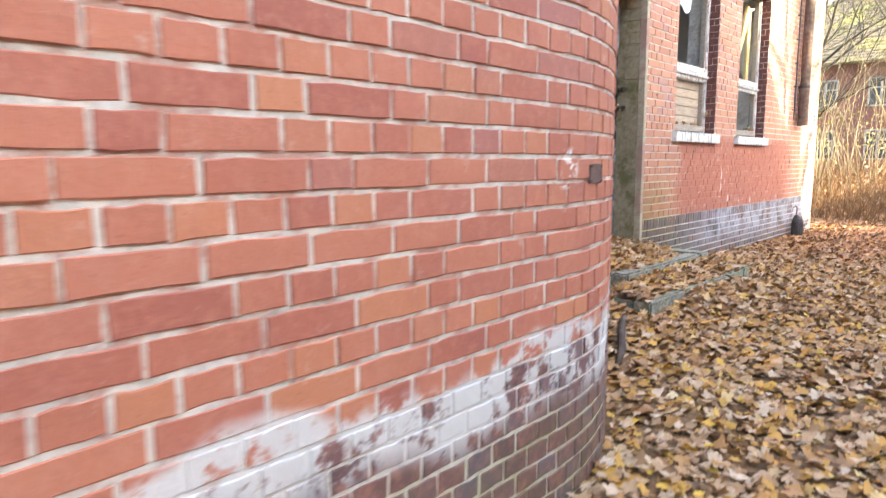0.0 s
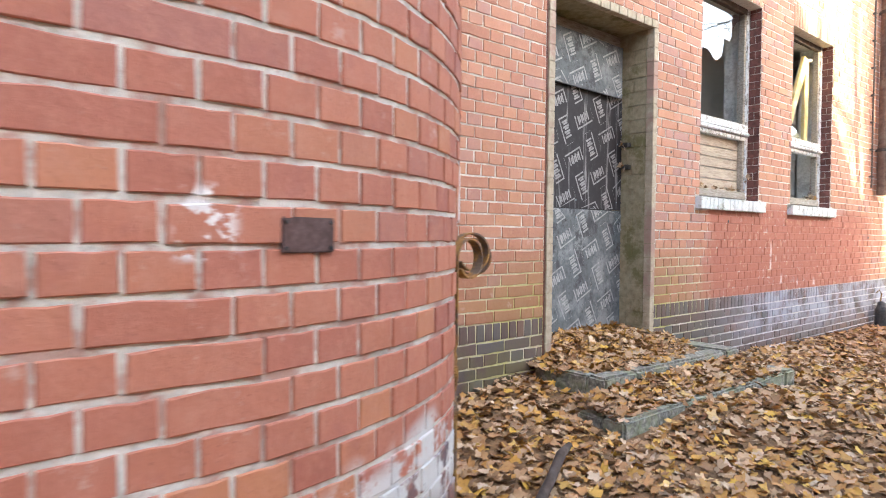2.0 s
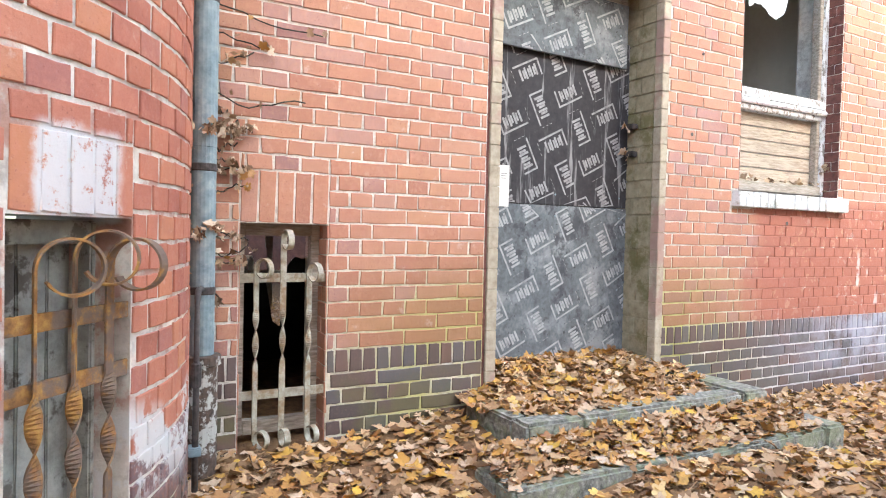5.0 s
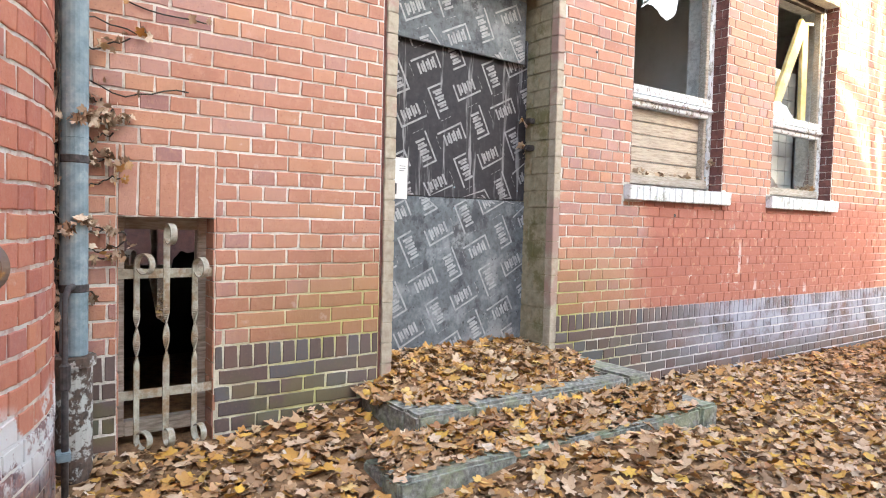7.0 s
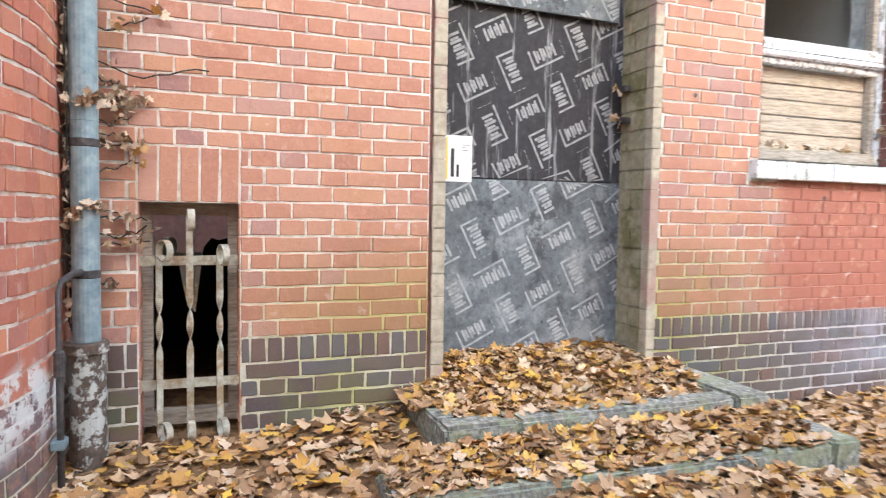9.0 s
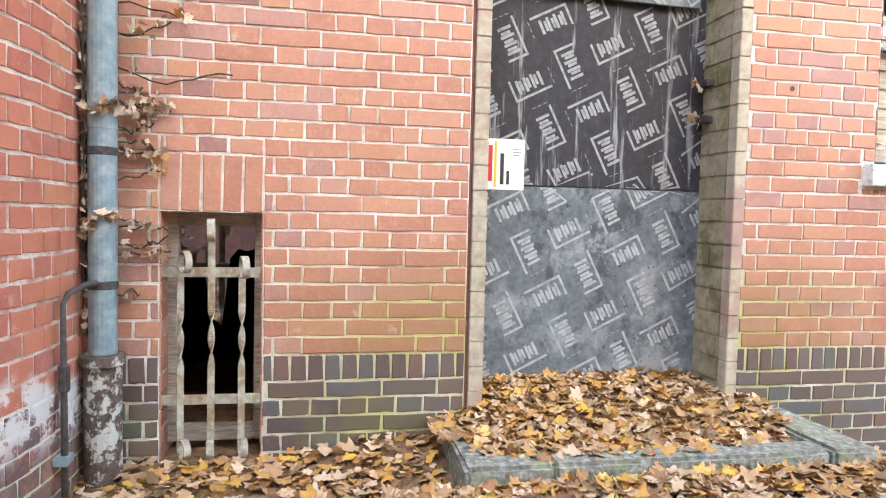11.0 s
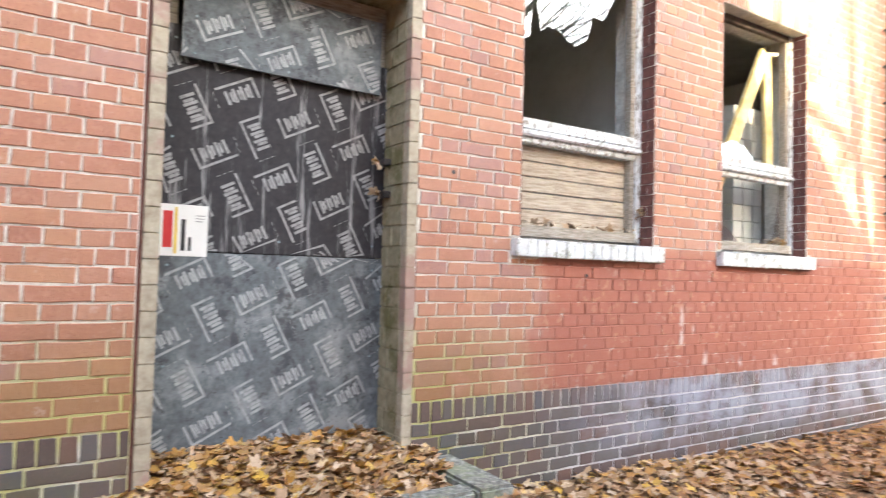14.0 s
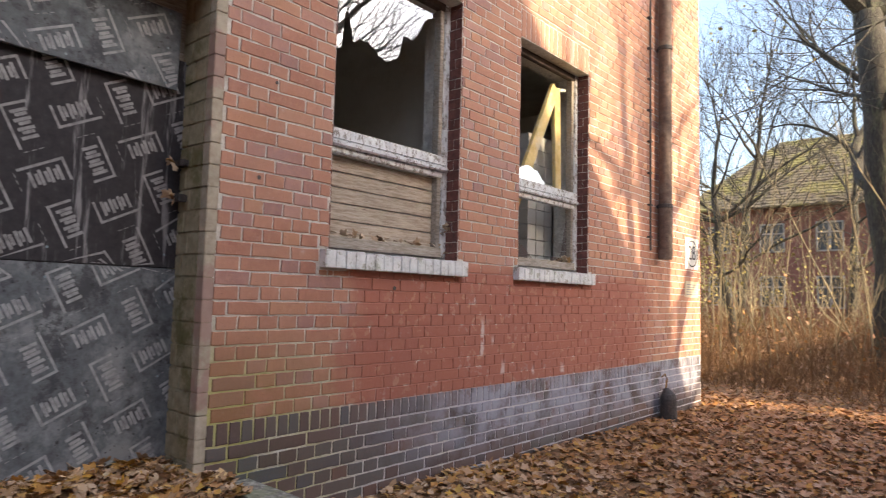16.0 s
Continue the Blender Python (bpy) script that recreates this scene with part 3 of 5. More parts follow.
def reveal_bricks(y, x0, x1, z0, z1, facing, m_single, m_joined, pitch, label, single=False, half=None):
    """Bricks on the side of an opening; facing -1 looks towards lower y."""
    length = abs(x1 - x0)
    rects = []
    k = 0
    z = z0
    while z < z1 - 0.02:
        w = half if half else length
        cutat = [0.0, w * 0.5, length] if k % 2 else [0.0, w, length]
        cutat = sorted(set(round(c, 4) for c in cutat))
        for a, b in zip(cutat, cutat[1:]):
            rects.append((a, b, z, min(z + pitch, z1), b - a))
        z += pitch
        k += 1

    def place(u, zz):
        if facing < 0:
            return Matrix.Translation((x1 + u, y, zz))
        return Matrix.Translation((x0 - u, y, zz)) @ pose(0, 0, 0, 0, 0, 180)
    lay(rects, place, wall_main, m_single, m_joined, lambda u, zz: single, label, 0.006, 0.007)


# window sides take a darkened brick: their shade is in the colour
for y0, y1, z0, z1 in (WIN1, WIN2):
    reveal_bricks(y1, W - 0.004, W - 0.13, z0, z1, -1, M_SHADEBRICK, M_SHADEBRICK, CO, "red bricks lining a window opening, shade painted into their colour")
    reveal_bricks(y0, W - 0.004, W - 0.13, z0, z1, 1, M_SHADEBRICK, M_SHADEBRICK, CO, "red bricks lining a window opening, shade painted into their colour")
reveal_bricks(BW[1], W - 0.004, W - 0.15, BW[2], BW[3], -1, M_BRICK1, M_BRICK, CO, "bricks lining the cellar window")
reveal_bricks(BW[0], W - 0.004, W - 0.15, BW[2], BW[3], 1, M_BRICK1, M_BRICK, CO, "bricks lining the cellar window")
# door surround: facing bricks of the reveal and their narrow front edge
surround = base_empty("door_surround", (W, 6.0, 0.2), "beige moulded brick surround of the boarded doorway", "surround", kind="structure")


def edge_brick(y0, y1, z0, z1):
    child_box("edge_brick", surround, M_EDGE, (W - 0.06, W + 0.010, y0, y1, z0 + 0.0015, z1 - 0.0015), 0.0035, 0.0015)


z = 0.22
while z < 3.0:
    edge_brick(DOOR[0] - 0.071, DOOR[0], z, min(z + 0.119, 3.0))
    edge_brick(DOOR[1], DOOR[1] + 0.065, z, min(z + 0.119, 3.0))
    z += 0.119
y = DOOR[0] - 0.071
while y < DOOR[1] + 0.06:
    edge_brick(y + 0.003, min(y + 0.119, DOOR[1] + 0.065) - 0.003, 3.0, 3.068)
    y += 0.119
# dark strip filling the gap, painting the shadow in this joint
child_box("joint", surround, M_SHADEBRICK, (W - 0.05, W - 0.004, DOOR[0] - 0.086, DOOR[0] - 0.0725, 0.2, 3.0), 0.0)
z = 0.22
k = 0
while z < 3.0:
    top = min(z + 0.119, 3.0) - 0.004
    for y0, y1 in ((DOOR[1], DOOR[1] + 0.05), (DOOR[0] - 0.05, DOOR[0])):
        mid = W - 0.06 - (0.12 if k % 2 else 0.17)
        for a, b in ((mid + 0.003, W - 0.062), (W - 0.395, mid - 0.003)):
            child_box("reveal_brick", surround, M_BEIGE, (a, b, y0, y1, z + 0.004, top), 0.004, 0.001)
    z += 0.119
    k += 1
wall_boxes([(W - 0.39, W - 0.002, DOOR[0] - 0.06, DOOR[0] - 0.008, 0.2, 3.06), (W - 0.39, W - 0.002, DOOR[1] + 0.008, DOOR[1] + 0.06, 0.2, 3.06),
            (W - 0.39, W - 0.05, DOOR[0] - 0.008, DOOR[1] + 0.008, 3.0, 3.06)], "trim_doorway", M_BEIGE, "beige plastered lining of the doorway")

# ---------------- the round-cornered wing ----------------
ARC = TR * math.pi / 2
START = -4.0
FLAT = TCY - START
TW0, TW1 = FLAT + TR * radians(42.2), FLAT + TR * radians(57.6)   # its barred window
TWZ = (-0.05, 1.27)


def wing_point(u, out=0.0):
    if u <= FLAT:
        return Vector((TX + out, START + u, 0)), 0.0
    a = (u - FLAT) / TR
    if a <= math.pi / 2:
        return Vector((TCX + (TR + out) * math.cos(a), TCY + (TR + out) * math.sin(a), 0)), a
    return Vector((TCX - (u - FLAT - ARC), TCY + TR + out, 0)), math.pi / 2


WLEN = FLAT + ARC + 0.36


def place_wing(u, z):
    p, a = wing_point(u)
    return Matrix.Translation((p.x, p.y, z)) @ pose(0, 0, 0, 0, 0, 90 + math.degrees(a))


def wing_shell(u0, u1, z0, z1, pile):
    n = max(1, int((u1 - u0) / 0.08))
    ring = []
    for i in range(n + 1):
        u = u0 + (u1 - u0) * i / n
        a, _ = wing_point(u, -0.0048)
        b, _ = wing_point(u, -0.34)
        ring.append((a, b))
    verts, faces = [], []
    for a, b in ring:
        for p in (a, b):
            for z in (z0, z1):
                verts.append(Vector((p.x, p.y, z)))
    for i in range(n):
        a, b = i * 4, i * 4 + 4
        faces += [(a, b, b + 1, a + 1), (b + 2, a + 2, a + 3, b + 3), (a + 1, b + 1, b + 3, a + 3), (b, a, a + 2, b + 2)]
    faces += [(0, 1, 3, 2), (n * 4 + 1, n * 4, n * 4 + 2, n * 4 + 3)]
    pile.add(verts, faces)


pile = Pile()
wing_shell(0, TW0, -0.6, TOPZ, pile)
wing_shell(TW1, WLEN, -0.6, TOPZ, pile)
wing_shell(TW0, TW1, -0.6, TWZ[0], pile)
wing_shell(TW0, TW1, TWZ[1], TOPZ, pile)
wing = thing("wall_wing", pile.mesh("wall_wing", M_WMORTAR), "round-cornered red brick wall with wide pale mortar joints", "wall", kind="structure")
WPL = 0.60
whole = [(TW0, TW1, TWZ[0], TWZ[1] + 0.20)]
wred = cut(courses(WPL, 4.6, TCO, WPL, WLEN, "mixed", 0.05), whole)
split = []
for u0, u1, z0, z1, w in wred:
    if u1 - u0 > 0.15 and u1 > FLAT + 0.3:
        mid = (u0 + u1) / 2
        split += [(u0, mid, z0, z1, w / 2), (mid, u1, z0, z1, w / 2)]
    else:
        split.append((u0, u1, z0, z1, w))
lay(split, place_wing, wing, M_WING1, M_WING, lambda u, z: 4.9 < u < 7.7 and 0.7 < z < 1.62, "red facing bricks of the round corner", 0.0135)
wdark = cut(courses(-0.3, WPL, 0.0775, WPL - 0.0775 * 12, WLEN, "headers", 0.02), whole)
lay(wdark, place_wing, wing, M_WINGD, M_WINGD, lambda u, z: False, "lime-washed dark bricks at the foot of the round corner", 0.012)
n = 5
step = (TW1 - TW0) / n
lay([(TW0 + i * step, TW0 + (i + 1) * step, TWZ[1], TWZ[1] + 0.20, step) for i in range(n)], place_wing, wing, M_WING1, M_WING, lambda u, z: True, "")
wall_boxes([(-9, TX - 0.34, START, START + 0.3, -0.6, TOPZ)], "wall_rear", M_WMORTAR, "rear wall of the wing")
# roofs above, out of sight, to close the building
wall_boxes([(-11.2, W + 0.5, 3.2, CORNER + 0.4, TOPZ, TOPZ + 0.25), (-11.2, TX + 0.4, START, 3.2, TOPZ, TOPZ + 0.25)], "roof_slab", M_ROOF, "dark eaves and roof of the brick building")

# ---------------- rooms behind the openings ----------------
wall_boxes([(-7.2, INNER, 7.0, 7.1, 0.85, 4.2), (-7.2, INNER, 9.08, 9.2, 0.85, 4.2), (-7.2, INNER, 13.2, 13.3, 0.85, 4.2), (-7.3, -7.2, 7.0, 13.3, 0.85, 4.2)],
           "wall_room", M_PLASTER, "dirty lime-washed inner walls of the empty rooms")
wall_boxes([(-7.3, INNER, 7.0, 13.3, 0.75, 0.85)], "floor_room", M_FLOORIN, "dusty floor of the empty rooms")
wall_boxes([(-7.3, INNER, 7.0, 13.3, 4.2, 4.3)], "ceiling", M_PLASTER, "dirty plaster ceiling of the empty rooms")
# cellar and porch: the unlit dark is painted as near-black walls
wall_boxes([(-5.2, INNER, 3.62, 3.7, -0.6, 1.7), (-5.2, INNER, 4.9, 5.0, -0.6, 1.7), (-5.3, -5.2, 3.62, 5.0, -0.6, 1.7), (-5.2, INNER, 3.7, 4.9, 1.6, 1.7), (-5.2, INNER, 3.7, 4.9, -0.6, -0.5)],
           "wall_cellar", M_DARKROOM, "cellar walls coloured near-black for the dark inside")
wall_boxes([(-3.9, INNER, 5.1, 5.2, 0, 3.3), (-3.9, INNER, 6.8, 6.9, 0, 3.3), (-4.0, -3.9, 5.1, 6.9, 0, 3.3), (-4.0, INNER, 5.1, 6.9, 3.2, 3.3)], "wall_porch", M_DARKROOM, "walls coloured near-black for the dark behind the boarded doorway")

# ---------------- ground ----------------
xs = [-400, -200, -90, -45, -25, -15, -9, -6] + [-4.4 + 0.14 * i for i in range(68)] + [6, 8, 12, 20, 40, 90, 200, 400]
ys = [-300, -120, -50, -20, -9, -5] + [-3 + 0.16 * i for i in range(132)] + [19 + 1.0 * i for i in range(24)] + [48, 60, 90, 160, 300, 600]
gv = [(x, y, ground_z(x, y)) for y in ys for x in xs]
nx = len(xs)
gf = [(j * nx + i, j * nx + i + 1, (j + 1) * nx + i + 1, (j + 1) * nx + i) for j in range(len(ys) - 1) for i in range(nx - 1)]
thing("ground", mesh_from("ground", gv, gf, M_SOIL, True), "soil under a thick layer of brown leaf litter", "ground", kind="structure")

# ---------------- stoop ----------------
def stone_run(name, x0, x1, y0, y1, z0, z1, joints, cap, label):
    """A stone step: kerb blocks along its front, split at the joints, a broad cap block at the far end, packed fill between."""
    st = base_empty(name, ((x0 + x1) / 2, (y0 + y1) / 2, z0), label, "step", "stoop steps")
    edges = [y0] + list(joints) + [y1 - cap]
    for i, (a, b) in enumerate(zip(edges, edges[1:])):
        dz = rng.uniform(-0.008, 0.002)
        child_box("kerb_block", st, M_STONE, (x1 - 0.15, x1 + rng.uniform(-0.012, 0.008), a + 0.002, b - 0.0015, z0, z1 + dz), 0.016, 0.007, cuts=5)
    child_box("end_block", st, M_STONE, (x0, x1 - 0.154, y0 + 0.01, y0 + 0.12, z0, z1 - 0.012), 0.012, 0.004, cuts=4)
    child_box("cap_block", st, M_STONE, (x0, x1 + 0.006, y1 - cap + 0.0015, y1, z0, z1 + 0.004), 0.016, 0.007, cuts=5, label="bare greenish cap stone")
    child_box("fill", st, M_SOIL, (x0, x1 - 0.156, y0 + 0.124, y1 - cap - 0.002, z0, z1 - 0.03), 0.01)
    return st


stone_run("upper_step", W + 0.02, -2.41, 5.13, 6.94, -0.1, 0.337, (5.49,), 0.22, "mossy grey stone step heaped with fallen leaves")
stone_run("lower_step", -2.395, -2.06, 4.81, 7.14, -0.15, 0.197, (5.48,), 0.17, "mossy grey stone lower step half buried in leaves")
stone = wall_boxes([(-3.42, W + 0.015, DOOR[0] - 0.02, DOOR[1] + 0.02, -0.2, 0.30)], "threshold", M_STONE, "stone threshold under the boarded door")


def stoop_top(x, y):
    """Height of the leaf heap on the steps, or None beside them."""
    if 5.10 < y < 6.78 and -3.36 < x < -2.42:
        heap = 0.125 * (1 - smooth(-3.32, -2.60, x)) * (0.93 + 0.07 * math.sin(y * 2.3)) * smooth(5.06, 5.40, y)
        return 0.318 + heap
    if 4.83 < y < 7.02 and -2.40 < x < -2.10:
        return 0.190 + 0.085 * smooth(-2.14, -2.36, x) * (0.8 + 0.2 * smooth(5.0, 5.7, y))
    return None


# ---------------- boarded door ----------------
def print_marks(y0, y1, z0, z1, at):
    """A slanted grid of printed badges turned by quarters, each an angle of two strokes beside four stubby blocks."""
    pile = Pile()

    def stroke(m, a0, a1, b0, b1):
        pts = [m @ Vector((a, b, 0)) for a, b in ((a0, b0), (a1, b0), (a1, b1), (a0, b1))]
        pts = [Vector((min(max(p.x, y0 + 0.004), y1 - 0.004), min(max(p.y, z0 + 0.004), z1 - 0.004))) for p in pts]
        area = sum(p.x * q.y - q.x * p.y for p, q in zip(pts, pts[1:] + pts[:1]))
        if area > 2e-5:
            pile.add([Vector((0, p.x, p.y)) for p in pts], [(0, 1, 2, 3)])
    turn = radians(26.6)
    quarter = ((0, -90), (90, 180))
    for i in range(-8, 9):
        for j in range(-8, 9):
            p = Matrix.Rotation(turn, 2) @ Vector((i * 0.2475, -j * 0.2475))
            m = Matrix.Translation((at[0] + p.x, at[1] + p.y, 0)) @ Matrix.Rotation(turn + radians(quarter[j % 2][i % 2]), 4, "Z")
            stroke(m, -0.106, -0.093, -0.060, 0.056)
            stroke(m, -0.093, 0.110, -0.060, -0.047)
            for s in range(4):
                a = -0.072 + s * 0.043
                stroke(m, a, a + 0.016, -0.030, 0.046)
                if s < 3:
                    stroke(m, a + 0.0185, a + 0.034, -0.016, 0.038)
            for s in range(3):
                stroke(m, 0.125, 0.128, -0.045 + s * 0.034, -0.025 + s * 0.034)
    return pile


def board(name, y0, y1, z0, z1, x, mat, mark, at, label, tilt=0.0):
    ob = base_empty(name, (x, (y0 + y1) / 2, z0), label, "board", "door boards")
    bm = box_bm(-0.009, 0.009, y0 - (y0 + y1) / 2, y1 - (y0 + y1) / 2, 0, z1 - z0, 0.002)
    part("panel", bm, mat, ob)
    pl = print_marks(y0, y1, z0, z1, at)
    me = mesh_from("printed_marks", [Vector((0.0102, v.y - (y0 + y1) / 2, v.z - z0)) for v in pl.v], pl.f, mark)
    thing("printed_marks", me, "faded grey printed marks", parent=ob)
    for sy, sz in ((0.06, 0.06), (0.5, 0.06), (0.94, 0.06), (0.06, 0.94), (0.5, 0.94), (0.94, 0.94), (0.94, 0.5), (0.06, 0.5)):
        v, f = tube([(0.009, (sy - 0.5) * (y1 - y0), sz * (z1 - z0)), (0.0125, (sy - 0.5) * (y1 - y0), sz * (z1 - z0))], [0.007, 0.006], 8)
        thing("screw", mesh_from("screw", v, f, M_ZINC), parent=ob)
    ob.rotation_euler = (radians(tilt), 0, 0)
    return ob


board("lower_door_board", 5.345, 6.635, 0.30, 1.455, W - 0.305, M_SHEETG, M_MARKG, (5.645, 0.560), "greyed film-faced plywood board closing the doorway")
board("middle_door_board", 5.345, 6.635, 1.459, 2.62, W - 0.309, M_SHEETD, M_MARKD, (5.631, 1.983), "black film-faced plywood board with grey printed marks")
board("upper_door_board", 5.44, 6.56, 2.44, 2.88, W - 0.270, M_SHEETG, M_MARKG, (6.062, 2.857), "small grey plywood board screwed on askew", -0.8)
rail = base_empty("door_frame", (W - 0.35, 6.0, 0.3), "bare wooden frame behind the door boards", "frame")
child_box("post", rail, M_GREYWOOD, (W - 0.37, W - 0.325, 5.345, 5.43, 2.62, 2.99), 0.004)
child_box("post", rail, M_GREYWOOD, (W - 0.37, W - 0.325, 6.55, 6.62, 2.62, 2.99), 0.004)
child_box("transom", rail, M_GREYWOOD, (W - 0.37, W - 0.325, 5.43, 6.55, 2.88, 2.99), 0.004)
# pasted label on the black board
lab = base_empty("pasted_label", (W - 0.296, 5.465, 1.47), "white paper label with red and yellow bars on the black board", "label")
SX = W - 0.296
for nm, mt, bx in (("paper", M_SIGN, (SX, SX + 0.002, 5.365, 5.612, 1.432, 1.695)), ("red_bar", M_RED, (SX + 0.002, SX + 0.0032, 5.395, 5.44, 1.475, 1.66)),
                   ("yellow_bar", M_YEL, (SX + 0.002, SX + 0.0032, 5.45, 5.462, 1.445, 1.68)), ("text_bar", M_INK, (SX + 0.002, SX + 0.0032, 5.482, 5.502, 1.46, 1.62)),
                   ("text_bar", M_INK, (SX + 0.002, SX + 0.0032, 5.517, 5.532, 1.46, 1.53)), ("small_bar", M_MARKD, (SX + 0.002, SX + 0.0032, 5.55, 5.595, 1.64, 1.644)),
                   ("small_bar", M_MARKD, (SX + 0.002, SX + 0.0032, 5.55, 5.595, 1.625, 1.629)), ("small_bar", M_MARKD, (SX + 0.002, SX + 0.0032, 5.55, 5.585, 1.61, 1.614))):
    child_box(nm, lab, mt, bx, 0.0)


# ---------------- windows ----------------
def jagged(y0, y1, z_top, depth, n, seed, x, side=0.02, least=0.75):
    """A broken pane that hangs from its top edge."""
    r = random.Random(seed)
    top = [Vector((x, y0 + (y1 - y0) * i / n, z_top)) for i in range(n + 1)]
    low = [Vector((x, p.y + r.uniform(-side, side), z_top - depth(i / n) * r.uniform(least, 2 - least - 0.15 * (least < 0.9)))) for i, p in enumerate(top)]
    low[0].y, low[-1].y = y0, y1
    return top + low, [(i, i + 1, n + 2 + i, n + 1 + i) for i in range(n)]


def window(name, win, label):
    y0, y1, z0, z1 = win
    z0 = 1.64
    ob = base_empty(name, (W - 0.15, (y0 + y1) / 2, z0), label, "window", kind="structure")
    f0, f1 = W - 0.185, W - 0.125
    child_box("left_stile", ob, M_PAINTWOOD, (f0, f1, y0, y0 + 0.085, z0, z1), 0.006, 0.0015)
    child_box("right_stile", ob, M_PAINTWOOD, (f0, f1, y1 - 0.062, y1, z0, z1), 0.006, 0.0015)
    child_box("inner_stile", ob, M_GREYWOOD, (f0 - 0.02, f1 - 0.012, y1 - 0.108, y1 - 0.063, z0 + 0.05, z1 - 0.05), 0.004, 0.001)
    # head in a darker brown than the rest of the frame
    child_box("head", ob, M_DARKWOOD, (f0, f1, y0 + 0.085, y1 - 0.062, z1 - 0.06, z1), 0.006, 0.0015)
    child_box("bottom_rail", ob, M_GREYWOOD, (f0, f1 + 0.01, y0 + 0.085, y1 - 0.062, z0, z0 + 0.075), 0.006, 0.002)
    child_box("transom", ob, M_PAINTWOOD, (f0 - 0.01, f1 + 0.012, y0 + 0.02, y1 - 0.02, 2.345, 2.43), 0.012, 0.002)
    child_box("transom_moulding", ob, M_PAINTWOOD, (f0 + 0.01, f1 + 0.035, y0 + 0.02, y1 - 0.02, 2.305, 2.343), 0.010, 0.002)
    child_box("lower_transom", ob, M_PAINTWOOD, (f0, f1 + 0.004, y0 + 0.086, y1 - 0.063, 2.262, 2.303), 0.006, 0.0015)
    return ob


w1 = window("window_1", WIN1, "peeling white window, glass smashed above and boarded below")
o1 = w1.matrix_basis.translation
planks = [1.715, 1.83, 1.945, 2.05, 2.155, 2.262]
for a, b in zip(planks, planks[1:]):
    child_box("plank", w1, M_PLANK, (W - 0.20, W - 0.186, WIN1[0] + 0.086, WIN1[1] - 0.109, a + 0.0035, b - 0.0035), 0.003, 0.002, "weathered pine plank")
GX = W - 0.165


def pane_depth(t):
    hang = 0.55 - 0.27 * smooth(0.07, 0.10, t) + 0.22 * smooth(0.13, 0.17, t) - 0.04 * math.sin((t - 0.17) * 16)
    return max(0.03, hang - 0.16 * smooth(0.59, 0.62, t) - 0.30 * smooth(0.70, 0.88, t))


v, f = jagged(WIN1[0] + 0.09, WIN1[1] - 0.10, WIN1[3] - 0.09, pane_depth, 40, 4, GX, 0.003, 0.98)
thing("broken_pane", mesh_from("broken_pane", [p - o1 for p in v], f, M_GLASS), "jagged broken pane reflecting the sky", parent=w1)
w2 = window("window_2", WIN2, "peeling white window with smashed panes and hanging sash")
o2 = w2.matrix_basis.translation
v, f = jagged(WIN2[0] + 0.09, WIN2[0] + 0.55, 1.715, lambda t: -0.16 * (1 - abs(2 * t - 0.6)) - 0.02, 7, 8, GX)
thing("broken_pane", mesh_from("broken_pane", [p - o2 for p in v], f, M_GLASS), "glass splinters standing in the bottom rail", parent=w2)
v, f = jagged(WIN2[1] - 0.45, WIN2[1] - 0.14, 1.715, lambda t: -0.05 - 0.5 * smooth(0.55, 1.0, t), 6, 2, GX)
thing("broken_pane", mesh_from("broken_pane", [p - o2 for p in v], f, M_GLASS), parent=w2)
v, f = jagged(WIN2[0] + 0.10, WIN2[0] + 0.66, 2.432, lambda t: -0.13 * (1 - abs(2 * t - 1.1) ** 2) - 0.02, 9, 6, GX)
thing("broken_pane", mesh_from("broken_pane", [p - o2 for p in v], f, M_GLASS), "dusty broken pane standing on the transom", parent=w2)


def slat(name, a, b, w, th, material, parent, label=""):
    """A straight board between two points of the world."""
    a, b = Vector(a), Vector(b)
    d = (b - a)
    bm = box_bm(-th / 2, th / 2, -w / 2, w / 2, 0, d.length, 0.004)
    bm.transform(Matrix.Translation(a - parent.matrix_basis.translation) @ (Matrix((Vector((1, 0, 0)), d.normalized().cross(Vector((1, 0, 0))).normalized(), d.normalized())).transposed().to_4x4()))
    return part(name, bm, material, parent, label)


sash = base_empty("loose_sash", (W - 0.25, 10.2, 1.7), "yellowed casement sash hanging askew in the smashed window", "sash")
slat("stile", (W - 0.24, 9.62, 1.95), (W - 0.22, 10.42, 3.48), 0.13, 0.04, M_YELLOW, sash)
slat("stile", (W - 0.26, 10.55, 2.42), (W - 0.22, 10.44, 3.48), 0.11, 0.04, M_YELLOW, sash)
slat("rail", (W - 0.25, 10.40, 3.46), (W - 0.25, 10.62, 3.50), 0.03, 0.09, M_PAINTWOOD, sash)
box2 = base_empty("tiled_pier", (W - 0.6, 10.6, 0.85), "tiled wall pier inside the room", "pier")
for i in range(14):
    for j in range(3):
        child_box("tile", box2, M_TILE, (W - 0.55, W - 0.43, 10.28 + j * 0.155, 10.43 + j * 0.155, 0.86 + i * 0.155, 1.01 + i * 0.155), 0.003)


